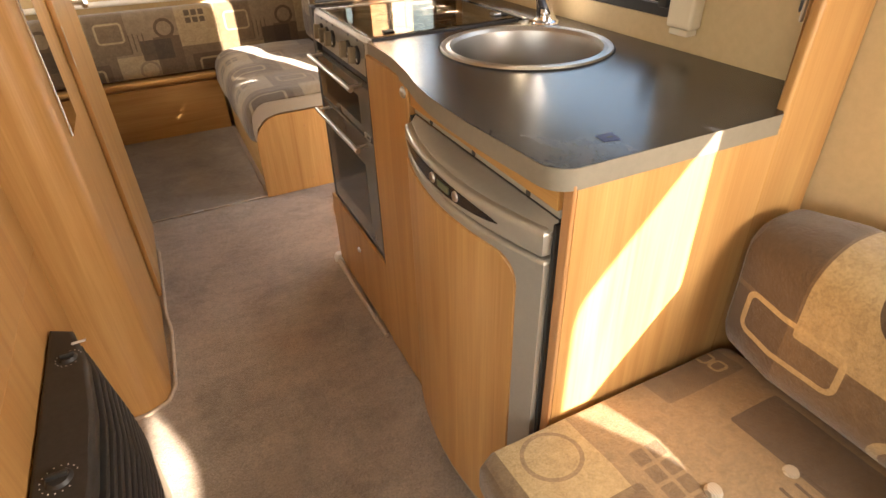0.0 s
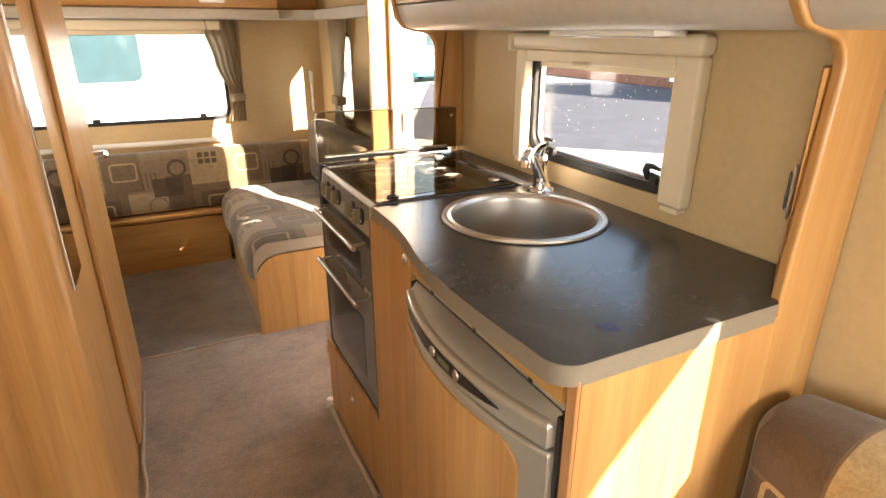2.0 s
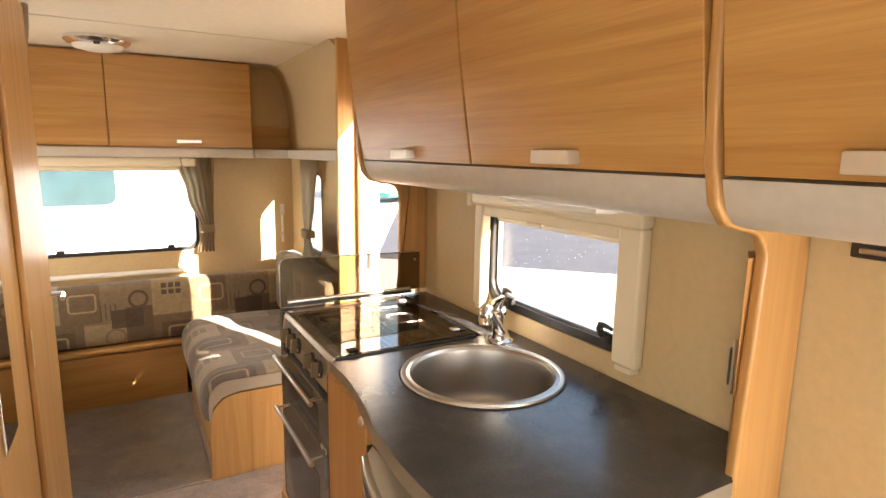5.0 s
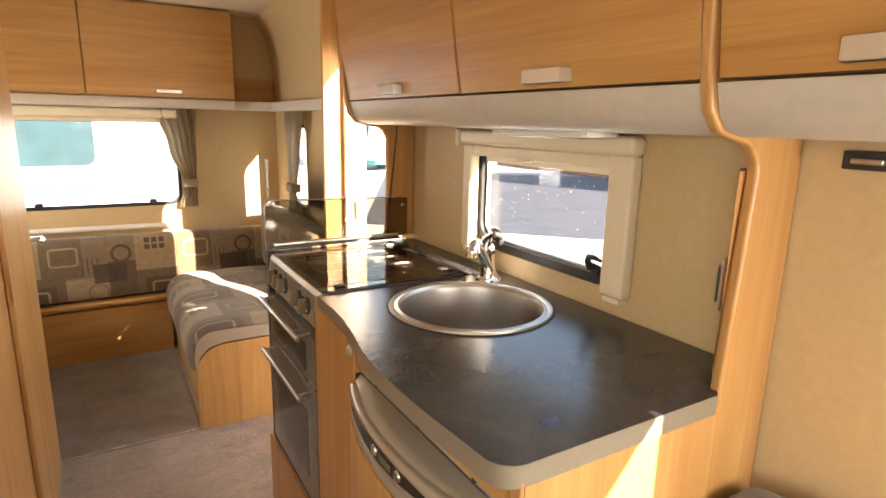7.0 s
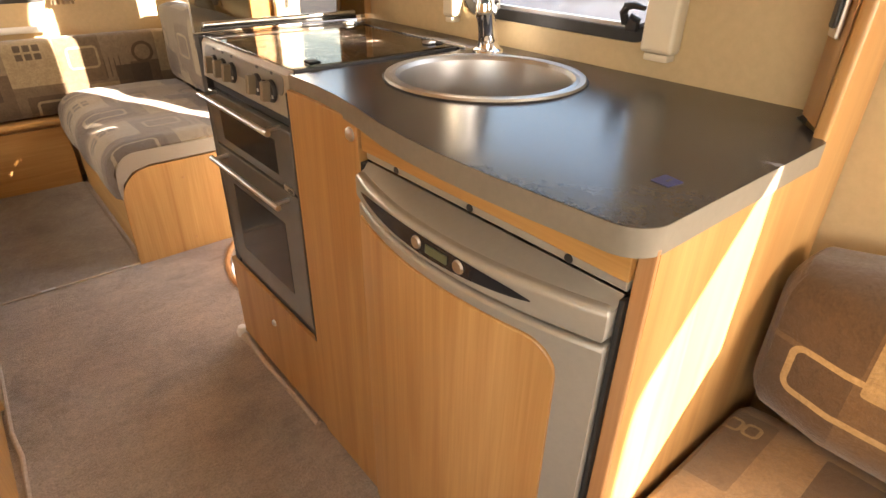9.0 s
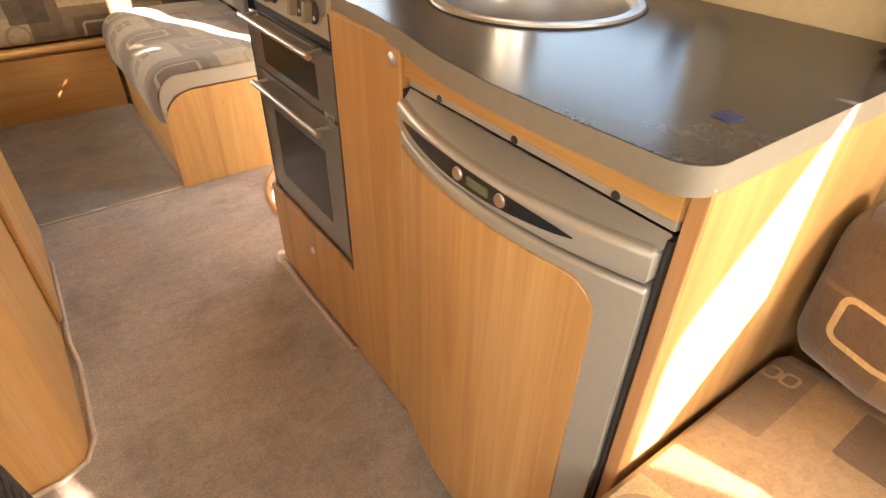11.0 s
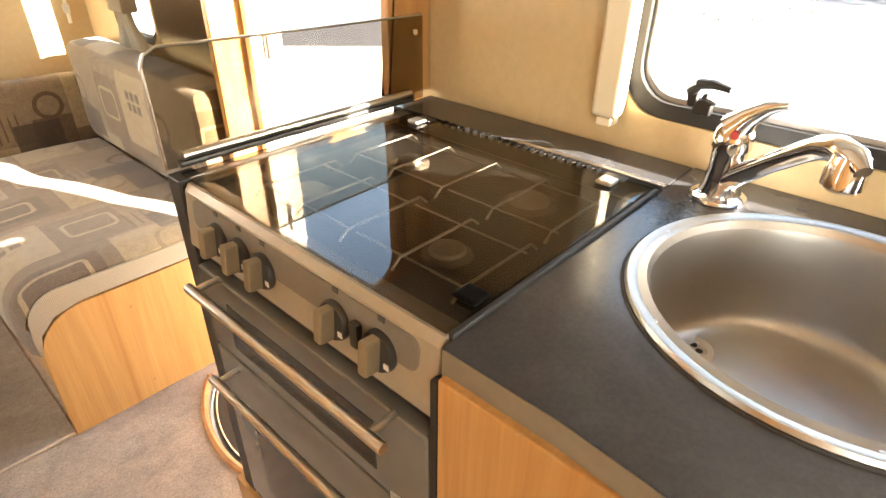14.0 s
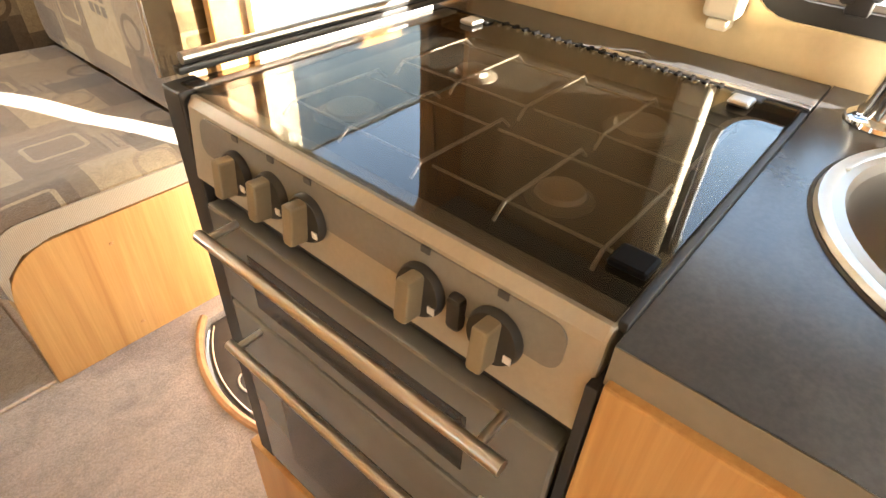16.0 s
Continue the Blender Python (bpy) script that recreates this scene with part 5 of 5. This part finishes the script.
brick_red = plain("planter_brick", (0.26, 0.11, 0.07), 0.85, 0, 0.25, 8, 0.2)
leaf_mat = plain("hedge_leaves", (0.08, 0.13, 0.03), 0.7, 0, 0.5, 9)


def caravan(x, y, turn, label, length=4.6):
    c = thing("caravan", x, y, -0.6, label, "caravan", "caravans in the yard")
    prof = [(-length / 2, 0.0), (-length / 2 - 0.12, 0.45), (-length / 2 + 0.06, 1.25), (-length / 2 + 0.45, 1.95), (-length / 2 + 0.9, 2.05), (length / 2 - 0.4, 2.05), (length / 2, 1.9), (length / 2 + 0.05, 0.0)]
    rot = Matrix.Translation((x, y, -0.6)) @ Matrix.Rotation(radians(turn), 4, "Z")

    def put(name, bm, mat, parent, label=""):
        bmesh.ops.transform(bm, matrix=rot, verts=bm.verts)
        return part(name, bm, mat, parent, label)
    put("body", prism([(u, z + 0.45) for u, z in prof], 1, -1.1, 1.1, 0.07, 3), caravan_white, c)
    put("skirt", box(-length / 2 + 0.1, -1.09, 0.28, length / 2 - 0.1, 1.09, 0.45, 0.02), teal, c)
    for s in (-1, 1):
        for u, w in ((-length * 0.27, 0.9), (length * 0.22, 1.1)):
            win = put("window", prism(rounded(u - w / 2, 1.35, u + w / 2, 2.0, 0.1, 4), 1, s * 1.1, s * 1.112), caravan_window, c, "dark tinted window")
            put("frame", ring_prism(rounded(u - w / 2 - 0.03, 1.32, u + w / 2 + 0.03, 2.03, 0.11, 4), rounded(u - w / 2, 1.35, u + w / 2, 2.0, 0.1, 4), 1, s * 1.1, s * 1.118), satin_metal, win)
        put("stripe", box(-length / 2 + 0.1, s * 1.1, 1.02, length / 2 - 0.1, s * 1.106, 1.12), teal, c)
        wheel = put("wheel", lathe([(0, -0.09), (0.29, -0.09), (0.32, -0.05), (0.32, 0.05), (0.29, 0.09), (0, 0.09)], (0.1, s * 0.98, 0.32), (0, 1, 0), 28), black_rubber, c)
        put("rim", lathe([(0, 0.0), (0.19, 0.0), (0.20, -0.02)], (0.1, s * 1.075, 0.32), (0, s, 0), 20), satin_metal, wheel)
    put("front_window", prism([(-length / 2 - 0.065, 1.30), (-length / 2 + 0.03, 1.68), (-length / 2 + 0.20, 2.06), (-length / 2 + 0.18, 2.07), (-length / 2 - 0.0, 1.68), (-length / 2 - 0.09, 1.30)], 1, -0.85, 0.85), caravan_window, c, "dark tinted front window")
    put("drawbar", box(-length / 2 - 1.1, -0.05, 0.40, -length / 2 + 0.1, 0.05, 0.48, 0.01), satin_metal, c)
    return c


caravan(-1.6, 8.3, 4, "white touring caravan with teal trim parked ahead")
caravan(15.5, 11.0, 158, "white touring caravan parked across the yard", 4.0)
caravan(10.5, 21.5, 20, "white touring caravan beside the green fence", 4.4)
setting("road", prism([(22, -8), (4.2, 9.8), (9.5, 20), (32, 12)], 2, -0.600, -0.594), tarmac, "tarmac lane across the yard, its colour darkened for shade", "road")
fence = thing("fence", 18, 15, -0.6, "green metal yard fence", "fence")
for k in range(26):
    y = 2 + k * 0.9
    part("post", box(18.0, y, -0.6, 18.06, y + 0.06, 1.6, 0.01), fence_green, fence)
for z in (0.0, 0.7, 1.4):
    part("rail", box(18.01, 2, z, 18.05, 24.6, z + 0.04), fence_green, fence)
wall_low = thing("low_planter", 16.4, 17, -0.6, "low red brick planter wall", "planter")
part("wall", box(16.2, 12, -0.6, 16.6, 22, -0.15, 0.02), brick_red, wall_low)
part("coping", box(16.15, 11.95, -0.15, 16.65, 22.05, -0.09, 0.01), grey_vinyl, wall_low)
rng = np.random.default_rng(4)
n_leaf = 5000
bm_v, bm_f = [], []
cen = np.column_stack((rng.normal(20.5, 0.5, n_leaf), rng.uniform(-2, 32, n_leaf), rng.uniform(-0.6, 2.1, n_leaf) ))
cen[:, 2] += 0.35 * np.sin(cen[:, 1] * 1.7) + 0.25 * np.sin(cen[:, 1] * 4.1)
for c in cen:
    a, e = rng.normal(size=3), rng.normal(size=3)
    a, e = a / np.linalg.norm(a) * 0.17, e / np.linalg.norm(e) * 0.10
    k = len(bm_v)
    bm_v += [tuple(c + a), tuple(c + e), tuple(c - a), tuple(c - e)]
    bm_f.append((k, k + 1, k + 2, k + 3))
me = bpy.data.meshes.new("hedge")
me.from_pydata(bm_v, [], bm_f)
me.materials.append(leaf_mat)
tagged(new("hedge", me), "green hedge behind the yard fence", "hedge", "", "stuff")

# raindrops on the kitchen pane, too small to pick apart; opaque white imitates their glint
rng2 = np.random.default_rng(9)
bm = bmesh.new()
for k in range(70):
    yd, zd, rd = rng2.uniform(0.90, 1.36), rng2.uniform(1.03, 1.19), rng2.uniform(0.0008, 0.0019)
    join(bm, lathe([(0, rd * 0.6), (rd * 0.7, rd * 0.45), (rd, 0)], (XR + 0.0255, yd, zd), (1, 0, 0), 6))
part("raindrops", bm, white_plastic, kw, "small raindrops on the outside of the pane, white for their glint")
setting("ceiling_seam", box(XL, 2.62, ZC - 0.004, XR, 2.634, ZC - 0.0005, 0.001), ceiling_board, "slim cover strip across the ceiling", "trim")

rib_ = bpy.data.objects["bench_cushion"]
part("border", prism([(0.345, 0.268), (0.342, 0.31), (0.345, 0.345)] + [(x, z) for x, z in reversed(arc(0.425, 0.348, 0.080, 92, 170, 8))] + [(0.84, 0.428), (0.84, 0.376), (0.458, 0.376), (0.398, 0.360), (0.360, 0.322), (0.3485, 0.268)], 1, 2.4205, 2.4265, 0.001), fabric_rib, rib_, "ribbed cushion border")
